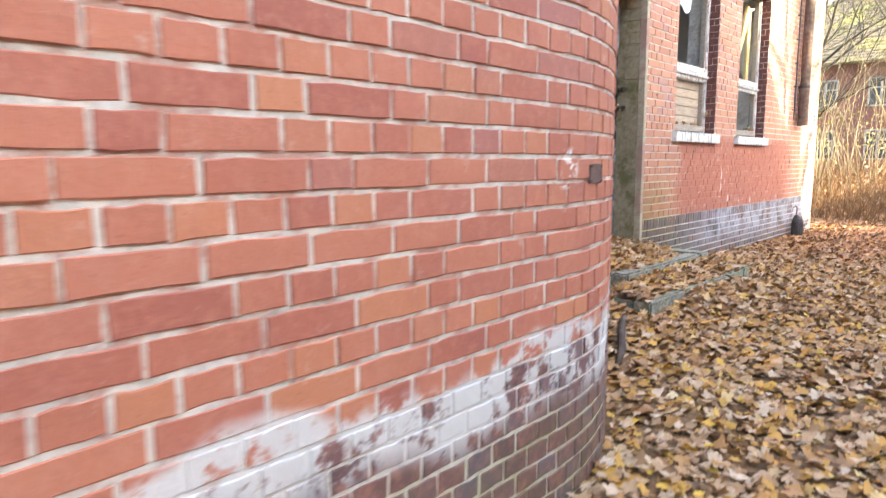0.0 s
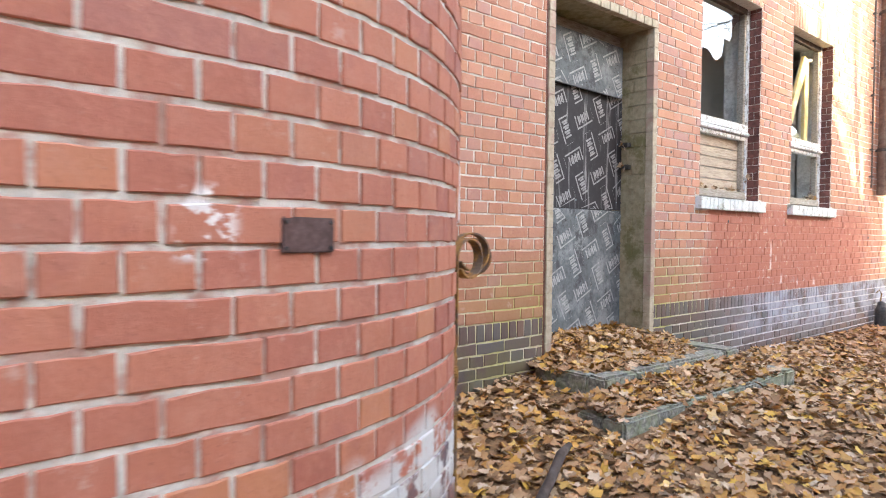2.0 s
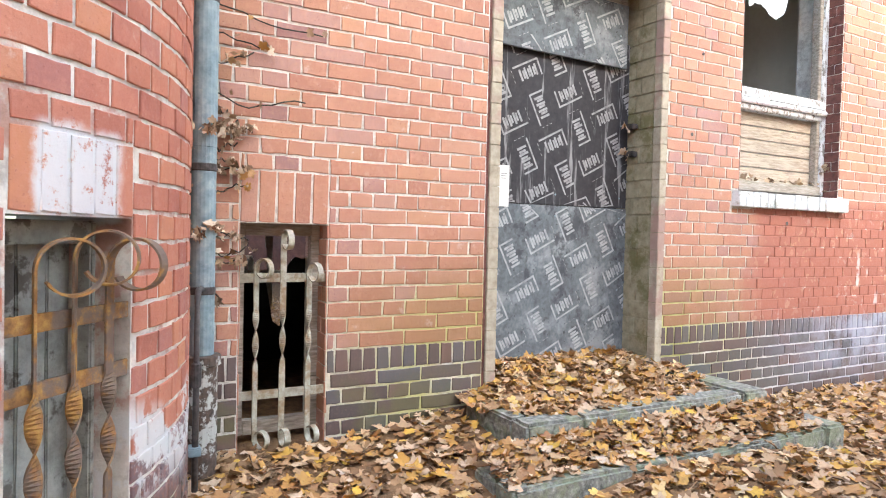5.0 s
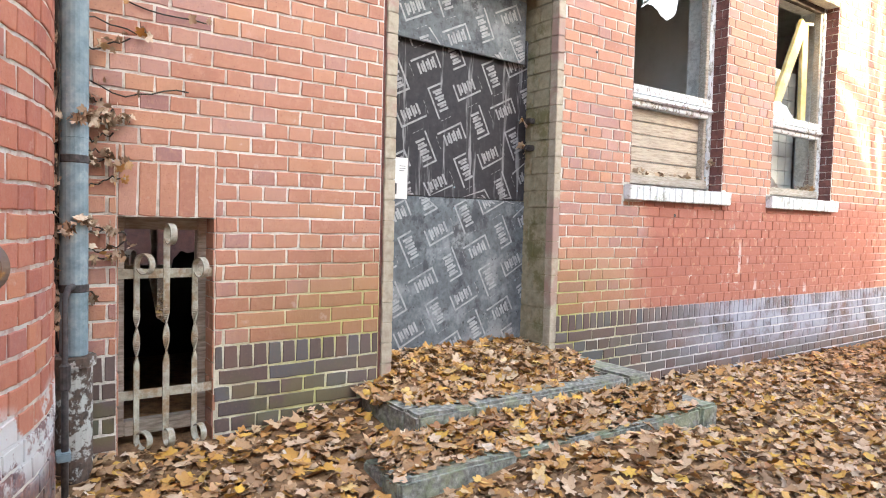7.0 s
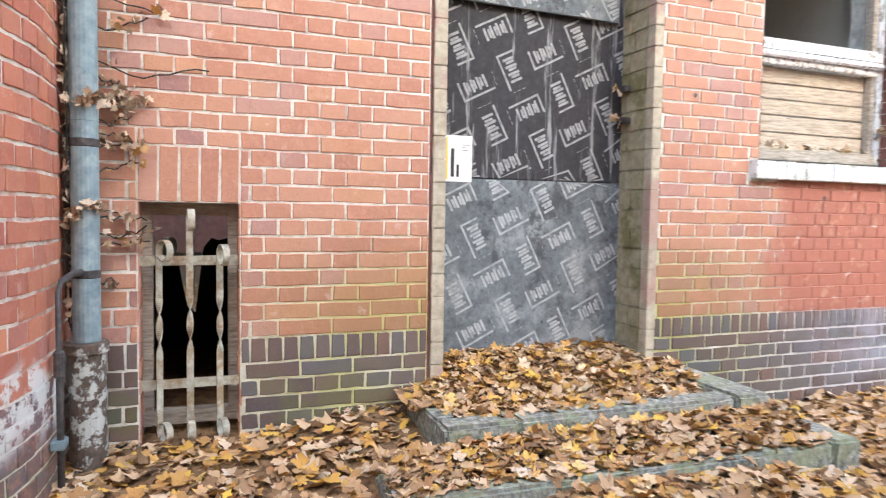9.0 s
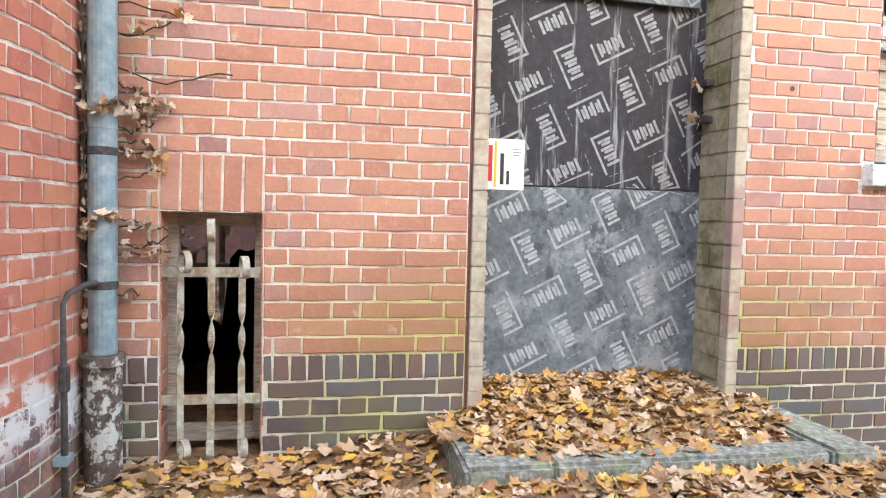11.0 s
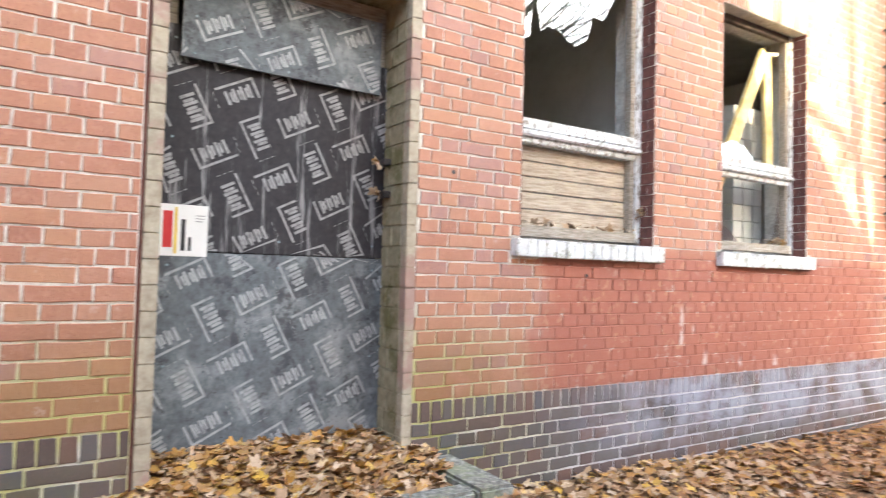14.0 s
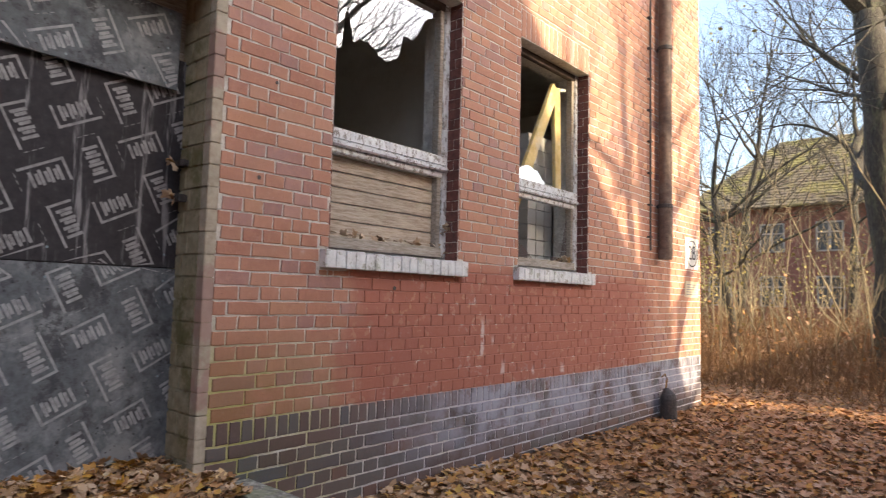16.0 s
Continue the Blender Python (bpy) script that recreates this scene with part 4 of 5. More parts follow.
def sill(name, win):
    y0, y1 = win[0] - 0.065, win[1] + 0.065
    ob = base_empty(name, (W, (y0 + y1) / 2, 1.49), "white-painted flaking brick window sill", "sill", "window sills", kind="structure")
    n = 17
    st = (y1 - y0) / n
    for i in range(n):
        bm = box_bm(-0.15, 0.055 + rng.uniform(-0.004, 0.004), -st / 2 + 0.0006, st / 2 - 0.0006, 0.0, 0.122 + rng.uniform(-0.004, 0.004), 0.0045, 0.004, i)
        for vv in bm.verts:
            if vv.co.z > 0.06:
                vv.co.z -= 0.16 * (vv.co.x + 0.1) * 0.5
            vv.co.z += rng.uniform(-0.001, 0.001)
        bmesh.ops.translate(bm, verts=bm.verts, vec=(0, y0 + (i + 0.5) * st - (y0 + y1) / 2, 0.008))
        part("sill_brick", bm, M_SILL, ob)


sill("sill_1", WIN1)
sill("sill_2", WIN2)


# ---------------- wrought-iron grilles ----------------
def strip(path, width=0.022, thick=0.006, twist=None):
    """A flat bar swept along (out, up) points; twist maps the height to a turn of its flat side."""
    verts, faces = [], []
    pts = [Vector((p[0], 0, p[1])) for p in path]
    for i, p in enumerate(pts):
        d = (pts[min(i + 1, len(pts) - 1)] - pts[max(i - 1, 0)]).normalized()
        wv = Vector((0, 1, 0))
        if twist:
            wv = Matrix.Rotation(twist(p.z), 3, d) @ wv
        tv = d.cross(wv)
        for a, b in ((1, 1), (-1, 1), (-1, -1), (1, -1)):
            verts.append(p + wv * (a * width / 2) + tv * (b * thick / 2))
    for i in range(len(pts) - 1):
        for k in range(4):
            faces.append((i * 4 + k, i * 4 + (k + 1) % 4, i * 4 + 4 + (k + 1) % 4, i * 4 + 4 + k))
    faces += [(3, 2, 1, 0), tuple(len(verts) - 4 + k for k in range(4))]
    return verts, faces


def scroll(cx, cz, r, a0, a1, shrink=0.8, n=26):
    return [(cx + r * (1 - (1 - shrink) * i / n) * math.cos(radians(a0 + (a1 - a0) * i / n)), cz + r * (1 - (1 - shrink) * i / n) * math.sin(radians(a0 + (a1 - a0) * i / n))) for i in range(n + 1)]


def grille(name, m, width, bars, low, high, rails, material, label, ring, tops, wide=0.030, spins=(0.55, 0.12, 0.3)):
    """Bars that curl outwards at head and foot; its local x points out of the wall, y along it."""
    ob = base_empty(name, (0, 0, 0), label, "grille", "window grilles")
    ob.matrix_basis = m
    for k, (u, top) in enumerate(zip(bars, tops)):
        foot = list(reversed(scroll(ring * 0.9, low + 0.05, ring * 0.9, 180, 500)))
        body = [(0.0, low + 0.05 + (top - low - 0.05) * i / 90) for i in range(91)]
        head = scroll(ring, top, ring, 180, -150)
        v, f = strip(foot + body[6:] + head[1:], wide, 0.006, lambda z: 2 * math.pi * min(1.0, max(0.0, (z - 0.59) / 0.27)))
        spin = Matrix.Rotation(spins[k % 3], 3, "Z")
        me = mesh_from("bar", [spin @ p + Vector((0, u, 0)) for p in v], f, material)
        thing("bar", me, "twisted flat bar with scrolled ends", parent=ob)
    for z in rails:
        part("cross_bar", box_bm(-0.016, -0.004, 0, width, z - 0.022, z + 0.022, 0.002, 0.001), material, ob)
    return ob


grille("window_grille", Matrix.Translation((W - 0.015, BW[0], 0)), BW[1] - BW[0], (0.085, 0.215, 0.345), 0.19, 1.12, (1.015, 0.445), M_PALE,
       "pale painted wrought-iron grille with twisted bars, cellar window", 0.052, (1.06, 1.20, 1.04))
p0, a0 = wing_point((TW0 + TW1) / 2, 0.01)
turn = Matrix.Translation((p0.x, p0.y, 0)) @ pose(0, 0, 0, 0, 0, math.degrees(a0)) @ Matrix.Translation((-0.03, -0.20, 0))
grille("rusty_grille", turn, 0.40, (0.08, 0.20, 0.32), 0.10, 1.1, (1.02, 0.86, 0.30), M_RUST, "rust-orange wrought-iron grille with curled bars on the round corner", 0.076, (1.145, 1.165, 1.145), 0.038, (0.9, 0.55, 0.2))


def casement(name, m, w, z0, z1, mat, label, glass=True):
    """A plain wooden frame in an opening; local y along the wall."""
    ob = base_empty(name, (0, 0, 0), label, "window", kind="structure")
    ob.matrix_basis = m
    for nm, b in (("stile", (-0.03, 0.03, 0, 0.05, z0, z1)), ("stile", (-0.03, 0.03, w - 0.05, w, z0, z1)), ("rail", (-0.03, 0.03, 0.05, w - 0.05, z0, z0 + 0.07)), ("rail", (-0.03, 0.03, 0.05, w - 0.05, z1 - 0.06, z1))):
        part(nm, box_bm(*b, 0.005, 0.002, len(bpy.data.objects)), mat, ob)
    if glass:
        r = random.Random(5)
        n = 9
        v = []
        for i in range(n + 1):
            v.append(Vector((0, 0.05 + (w - 0.1) * i / n, z1 - 0.06)))
        for i in range(n + 1):
            v.append(Vector((0, 0.05 + (w - 0.1) * i / n, z1 - 0.07 - (0.10 + 0.38 * math.exp(-((i / n - 0.5) * 7) ** 2) + 0.10 * (i < 3)) * r.uniform(0.7, 1.1))))
        thing("broken_pane", mesh_from("broken_pane", v, [(i, i + 1, n + 2 + i, n + 1 + i) for i in range(n)], M_GLASS), "dusty jagged pane", parent=ob)
    return ob


casement("window_3", Matrix.Translation((W - 0.16, BW[0], 0)), BW[1] - BW[0], 0.22, BW[3], M_GREYWOOD, "weathered cellar window frame with a broken pane")
turn2 = Matrix.Translation((p0.x, p0.y, 0)) @ pose(0, 0, 0, 0, 0, math.degrees(a0)) @ Matrix.Translation((-0.16, -0.22, 0))
casement("window_4", turn2, 0.44, 0.05, 1.26, M_FLAKE, "rotten grey window frame in the round corner", False)
shutter = base_empty("rotten_shutter", (0, 0, 0), "rotten grey boards behind the rusty grille", "shutter")
shutter.matrix_basis = turn2 @ Matrix.Translation((-0.06, 0, 0))
for i in range(4):
    part("board", box_bm(-0.012, 0.012, 0.03 + i * 0.098, 0.125 + i * 0.098, 0.06, 1.24, 0.004, 0.006, i, 2), M_FLAKE, shutter)

# ---------------- downpipes ----------------
def ring_tube(name, parent, x, y, z0, z1, r, material, label=""):
    v, f = tube([(x, y, z0), (x, y, z0 + 0.004), (x, y, z1 - 0.004), (x, y, z1)], [r * 0.94, r, r, r * 0.94], 20)
    o = parent.matrix_basis.translation
    return thing(name, mesh_from(name, [p - o for p in v], f, material, False), label, parent=parent)


PX, PY = -2.905, 3.708
pipe = base_empty("downpipe", (PX, PY, 0.05), "blue-grey zinc downpipe on a flaking iron standpipe", "pipe")
for a, b in ((0.69, 1.62), (1.60, 2.9), (2.88, 4.6), (4.58, 6.6)):
    ring_tube("pipe_length", pipe, PX, PY, a, b, 0.054 if a < 1 else 0.0555, M_ZINC)
ring_tube("standpipe", pipe, PX, PY, -0.1, 0.66, 0.072, M_IRON, "flaking black and white iron standpipe")
ring_tube("collar", pipe, PX, PY, 0.645, 0.69, 0.085, M_IRON)
for z in (0.975, 1.515, 2.25):
    ring_tube("clamp", pipe, PX, PY, z - 0.017, z + 0.017, 0.0575, M_DARKIRON, "rusted pipe clamp")
    child_box("bracket", pipe, M_DARKIRON, (W - 0.05, PX - 0.05, PY - 0.012, PY + 0.012, z - 0.012, z + 0.012), 0.002)
rod = base_empty("earth_rod", (-2.62, 3.63, 0.0), "dark lightning conductor with a clamp beside the downpipe", "rod")
v, f = tube([(-2.655, 3.655, 0.0), (-2.65, 3.655, 0.5), (-2.645, 3.655, 0.93), (-2.68, 3.66, 0.965), (-2.80, 3.68, 0.985), (-2.86, 3.70, 0.985)], [0.013, 0.013, 0.010, 0.012, 0.014, 0.014], 8)
thing("conductor", mesh_from("conductor", [p - rod.location for p in v], f, M_DARKIRON, True), parent=rod)
v, f = tube([(-2.653, 3.655, 0.60), (-2.652, 3.655, 0.61), (-2.65, 3.655, 0.70), (-2.65, 3.655, 0.71)], [0.012, 0.021, 0.021, 0.012], 10)
thing("coupling", mesh_from("coupling", [p - rod.location for p in v], f, M_DARKIRON), parent=rod)
child_box("clip", rod, M_ZINC, (-2.69, -2.62, 3.625, 3.675, 0.33, 0.365), 0.004)

RX, RY = W + 0.10, 12.45
rp = base_empty("brown_downpipe", (RX, RY, 1.86), "brown rusted downpipe length cut off above the ground", "pipe")
for a, b in ((1.86, 2.5), (2.46, 3.6), (3.56, 4.5), (4.46, 5.35)):
    ring_tube("pipe_length", rp, RX, RY, a, b, 0.078 if a > 2 else 0.083, M_RUSTPIPE)
for z in (2.5, 4.45):
    ring_tube("clamp", rp, RX, RY, z - 0.025, z + 0.025, 0.088, M_DARKIRON)
    child_box("bracket", rp, M_DARKIRON, (W - 0.03, RX - 0.07, RY - 0.02, RY + 0.02, z - 0.018, z + 0.018), 0.003)
lc = base_empty("conductor_rail", (W + 0.03, 12.18, 1.9), "thin iron conductor running up the wall", "rod")
v, f = tube([(W + 0.03, 12.18, 1.95), (W + 0.03, 12.18, 4.0), (W + 0.03, 12.18, 6.8)], [0.012] * 3, 6)
thing("rod", mesh_from("rod", [p - lc.location for p in v], f, M_DARKIRON), parent=lc)
for i in range(12):
    z = 2.1 + i * 0.38
    child_box("holder", lc, M_DARKIRON, (W - 0.02, W + 0.045, 12.15, 12.21, z, z + 0.02), 0.002)
SBX, SBY = W + 0.13, 12.45
stub = base_empty("pipe_stub", (SBX, SBY, 0.0), "black broken standpipe stub with a rusty hook", "pipe stub")
v, f = tube([(SBX, SBY, -0.1), (SBX, SBY, 0.22), (SBX - 0.005, SBY, 0.26), (SBX - 0.03, SBY, 0.34)], [0.095, 0.095, 0.085, 0.03], 16)
thing("stub", mesh_from("stub", [p - stub.location for p in v], f, M_DARKIRON), parent=stub)
v, f = tube([(SBX - 0.03, SBY, 0.32), (SBX - 0.02, SBY + 0.01, 0.45), (SBX - 0.05, SBY + 0.02, 0.5), (SBX - 0.08, SBY, 0.46)], [0.01] * 4, 6)
thing("hook", mesh_from("hook", [p - stub.location for p in v], f, M_RUST), parent=stub)

# ---------------- signs ----------------
def lettering(text, size, material, m, parent, name="number"):
    cu = bpy.data.curves.new(name, "FONT")
    cu.body, cu.size, cu.align_x, cu.align_y, cu.extrude = text, size, "CENTER", "CENTER", 0.001
    tmp = bpy.data.objects.new(name, cu)
    me = bpy.data.meshes.new_from_object(tmp)
    bpy.data.objects.remove(tmp)
    me.transform(m)
    me.materials.append(material)
    return thing(name, me, parent=parent)


num = base_empty("house_number_sign", (W + 0.006, 13.56, 1.795), "white enamel plate with the number 28 in a ring", "sign")
child_box("plate", num, M_SIGN, (W + 0.004, W + 0.012, 13.33, 13.79, 1.795, 2.215), 0.003)
face = Matrix(((0, 0, 1, 0.0075), (1, 0, 0, 0.0), (0, 1, 0, 0.21), (0, 0, 0, 1)))
lettering("28", 0.27, M_INK, face, num)
ringv, ringf = [], []
for i in range(40):
    a = 2 * math.pi * i / 40
    for r in (1.0, 0.9):
        ringv.append(Vector((0.0075, 0.20 * r * math.cos(a), 0.21 + 0.18 * r * math.sin(a))))
ringf = [(2 * i, 2 * i + 1, (2 * i + 3) % 80, (2 * i + 2) % 80) for i in range(40)]
thing("ring", mesh_from("ring", ringv, ringf, M_INK), "black ring", parent=num)
note = base_empty("notice_plate", (W + 0.006, 13.55, 1.42), "small cream notice plate below the number", "sign")
child_box("plate", note, M_CREAM, (W + 0.004, W + 0.011, 13.32, 13.79, 1.42, 1.635), 0.002)
for i in range(5):
    child_box("text_bar", note, M_MARKD, (W + 0.011, W + 0.0125, 13.37, 13.74 - 0.06 * (i % 2), 1.455 + i * 0.032, 1.467 + i * 0.032), 0.0)
tag = base_empty("wall_plate", (TX, 2.4, 1.19), "small dark brown metal plate on the round corner", "plate")
ptag, atag = wing_point(FLAT + TR * radians(10.4), 0.004)
tag.matrix_basis = Matrix.Translation((ptag.x, ptag.y, 1.19)) @ pose(0, 0, 0, 0, 0, math.degrees(atag))
part("plate", box_bm(-0.006, 0.004, -0.068, 0.068, 0, 0.074, 0.003, 0.001), M_PLATE, tag)
for sy in (-0.058, 0.058):
    for sz in (0.010, 0.064):
        v, f = tube([(0.003, sy, sz), (0.007, sy, sz)], [0.005, 0.004], 8)
        thing("rivet", mesh_from("rivet", v, f, M_DARKIRON), parent=tag)

# ---------------- fallen leaves ----------------
def leaf_shapes(seed, count=14, fine=True):
    """Lobed leaf outlines with curled, crinkled blades, as a fan round the middle; unit radius."""
    r = random.Random(seed)
    shapes = []
    for s in range(count):
        lobes = r.choice((5, 5, 7))
        profile = (0.62, 0.86, 1.0, 0.84) if fine else (0.70, 1.0)
        k = len(profile)
        pts = []
        for i in range(lobes * k):
            a = 2 * math.pi * (i + r.uniform(-0.25, 0.25)) / (lobes * k)
            rad = profile[i % k] * (1.0 + 0.28 * math.cos(a)) * r.uniform(0.78, 1.12)
            pts.append((rad * math.cos(a), 0.80 * rad * math.sin(a)))
        curl, fold, tw = r.uniform(-0.4, 0.5), r.uniform(-0.15, 0.4), r.uniform(-0.4, 0.4)
        v = [(0.0, 0.0, 0.0)] + [(x, y, curl * (x * x) + fold * abs(y) + tw * x * y + r.uniform(-0.09, 0.09)) for x, y in pts]
        n = len(pts)
        shapes.append((np.array(v), np.array([(0, 1 + i, 1 + (i + 1) % n) for i in range(n)])))
    return shapes


def scatter_leaves(name, spots, material, label, seed, size=(0.022, 0.052), lie=0.30, category="leaves", fine=True):
    """spots: (x, y, z); leaves lie with a random turn and a tilt of about lie radians."""
    r = np.random.default_rng(seed)
    shapes = leaf_shapes(seed, fine=fine)
    spots = np.array(spots, dtype=float)
    kinds = r.integers(len(shapes), size=len(spots))
    vs, fs, base = [], [], 0
    for k, (v, f) in enumerate(shapes):
        p = spots[kinds == k]
        n = len(p)
        if n == 0:
            continue
        a, b, c = r.normal(0, lie, n), r.normal(0, lie, n), r.uniform(0, 6.283, n)
        ca, sa, cb, sb, cc, sc = np.cos(a), np.sin(a), np.cos(b), np.sin(b), np.cos(c), np.sin(c)
        m = np.empty((n, 3, 3))
        m[:, 0, 0], m[:, 0, 1], m[:, 0, 2] = cb * cc, sa * sb * cc - ca * sc, ca * sb * cc + sa * sc
        m[:, 1, 0], m[:, 1, 1], m[:, 1, 2] = cb * sc, sa * sb * sc + ca * cc, ca * sb * sc - sa * cc
        m[:, 2, 0], m[:, 2, 1], m[:, 2, 2] = -sb, sa * cb, ca * cb
        sized = v[None, :, :] * r.uniform(*size, n)[:, None, None]
        vs.append((np.einsum("nij,nkj->nki", m, sized) + p[:, None, :]).reshape(-1, 3))
        fs.append((f[None, :, :] + (base + np.arange(n) * len(v))[:, None, None]).reshape(-1, 3))
        base += n * len(v)
    vs, fs = np.concatenate(vs), np.concatenate(fs)
    me = bpy.data.meshes.new(name)
    me.vertices.add(len(vs))
    me.vertices.foreach_set("co", vs.ravel())
    me.loops.add(fs.size)
    me.loops.foreach_set("vertex_index", fs.ravel().astype(np.int32))
    me.polygons.add(len(fs))
    me.polygons.foreach_set("loop_start", (np.arange(len(fs)) * 3).astype(np.int32))
    me.update(calc_edges=True)
    me.materials.append(material)
    return thing(name, me, label, category, kind="stuff")


def inside_wall(x, y):
    if x < W + 0.01:
        return True
    if y < TCY:
        return x < TX + 0.01
    if y < TCY + TR + 0.01:
        return (x - TCX) ** 2 + (y - TCY) ** 2 < (TR + 0.01) ** 2 or x < TCX
    return False


def in_step(x, y):
    return (W < x < -2.37 and 5.09 < y < 6.96) or (-2.42 < x < -2.02 and 4.77 < y < 7.22)


lr = random.Random(21)
spots = []
for _ in range(330000):
    x, y = lr.uniform(-9.0, 8.0), lr.uniform(-6.0, 24.0)
    dense = smooth(7.5, 1.2, x) * smooth(-6.0, 2.5, y) * (1.0 - 0.15 * smooth(7.5, 10.5, y)) * (1.0 - 0.6 * smooth(13.5, 16.5, y)) * smooth(24.0, 18.0, y)
    if lr.random() > dense * dense or (y < 14.0 and inside_wall(x, y)) or in_step(x, y):
        continue
    spots.append((x, y, ground_z(x, y) + lr.uniform(0.0, 0.035)))
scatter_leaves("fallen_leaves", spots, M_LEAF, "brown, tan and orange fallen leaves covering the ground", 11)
spots = []
for _ in range(5600):
    x, y = lr.uniform(-3.34, -2.06), lr.uniform(4.8, 7.05)
    h = stoop_top(x, y)
    if h is None or (x < W and not (DOOR[0] + 0.03 < y < DOOR[1] - 0.03)):
        continue
    rim = -2.47 - 0.13 * smooth(6.1, 6.75, y) - 0.10 * smooth(5.45, 5.2, y)
    if rim < x < -2.40 or (x < rim and y < 5.20 and x > -2.75) or (x > -2.75 and 6.66 < y):
        if not (-2.40 < x and y < 6.98):
            continue
    spots.append((x, y, h + lr.uniform(-0.012, 0.022)))
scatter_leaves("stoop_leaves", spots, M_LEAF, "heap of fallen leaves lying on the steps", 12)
heapv, heapf = [], []
hx = [-3.335 + 0.0265 * i for i in range(31)]
hy = [DOOR[0] + 0.005 + 0.04 * i for i in range(32)]
for yy in hy:
    for xx in hx:
        heapv.append(Vector((xx, yy, (stoop_top(xx, yy) or 0.3) - 0.012 + 0.008 * noise.noise(Vector((xx * 9, yy * 9, 0))))))
heapf = [(j * 31 + i, j * 31 + i + 1, (j + 1) * 31 + i + 1, (j + 1) * 31 + i) for j in range(31) for i in range(30)]
thing("leaf_heap", mesh_from("leaf_heap", heapv, heapf, M_SOIL, True), "packed leaf mould on the upper step", "leaves", kind="stuff")
stick = base_empty("fallen_branch", (-1.9, 4.0, 0.05), "dark broken branch lying in the leaves", "branch")
v, f = tube([(-1.70, 3.58, 0.06), (-1.76, 3.76, 0.12), (-1.86, 3.95, 0.14), (-1.95, 4.13, 0.19), (-2.00, 4.26, 0.20)], [0.016, 0.025, 0.024, 0.025, 0.015], 8)
thing("wood", mesh_from("wood", [p - stick.location for p in v], f, M_DARKWOOD, True), parent=stick)

# ---------------- withered vine on the downpipe ----------------
vine = base_empty("withered_vine", (PX, PY, 0.4), "withered climbing vine with dry leaves round the downpipe", "vine")
pv = Pile()
vr = random.Random(31)
for k in range(16):
    pts = []
    z = 0.7 + vr.uniform(0, 0.6)
    ang = vr.uniform(3.9, 5.0)
    for i in range(28):
        pts.append(Vector((PX + (0.064 + vr.uniform(0, 0.012)) * math.cos(ang), PY + (0.064 + vr.uniform(0, 0.012)) * math.sin(ang), z)))
        ang = min(5.3, max(3.6, ang + vr.uniform(-0.25, 0.25)))
        z += 0.075
    pv.add(*tube(pts, [0.004] * len(pts), 4))
runs = [(0.93, 0.05, 3), (1.09, 0.16, 14), (1.14, 0.15, 6), (1.21, 0.15, 12), (1.25, 0.08, 6), (1.40, 0.13, 8), (1.50, 0.14, 20), (1.56, 0.10, 8), (1.62, 0.10, 6), (1.70, 0.16, 33), (1.73, 0.10, 13), (1.80, 0.06, 5), (2.00, 0.16, 8), (2.12, 0.24, 7), (2.35, 0.22, 9), (2.7, 0.24, 9), (1.86, 0.38, 3), (2.25, 0.45, 3)]
clumps = []
for z, reach, n in runs:
    pts = [Vector((PX - 0.03, PY + 0.05, z))]
    for i in range(8):
        q = pts[-1] + Vector((-0.035, reach / 7, vr.uniform(-0.02, 0.022)))
        q.x = max(q.x, W + 0.012)
        pts.append(q)
    pv.add(*tube(pts, [0.0035] * len(pts), 4))
    for _ in range(n):
        q = vr.choice(pts[1:])
        clumps.append((max(W + 0.02, q.x + vr.uniform(0.0, 0.04)), q.y + vr.gauss(0, 0.018), q.z + vr.gauss(0, 0.016)))
for _ in range(300):
    a = vr.uniform(3.5, 5.1)
    rad = 0.07 + abs(vr.gauss(0, 0.02))
    clumps.append((PX + rad * math.cos(a), max(3.645, PY + rad * math.sin(a)), vr.choice((0.95, 1.25, 1.5, 1.65, 1.8, 1.95, 2.2, 2.5, 2.8)) + vr.gauss(0, 0.07)))
for z in (1.24, 1.68):
    for _ in range(34):
        a = vr.uniform(-1.4, 1.4)
        clumps.append((PX + 0.068 * math.cos(a), PY + 0.068 * math.sin(a), z + 0.02 * math.sin(a * 2) + vr.gauss(0, 0.012)))
thing("stem", mesh_from("stem", [p - vine.location for p in pv.v], pv.f, M_BARK), parent=vine)
lv = scatter_leaves("dry_leaves", [(x - PX, y - PY, z - 0.4) for x, y, z in clumps], M_DRYLEAF, "curled dry leaves", 33, (0.012, 0.031), 1.3)
del lv["category"]
lv.parent = vine

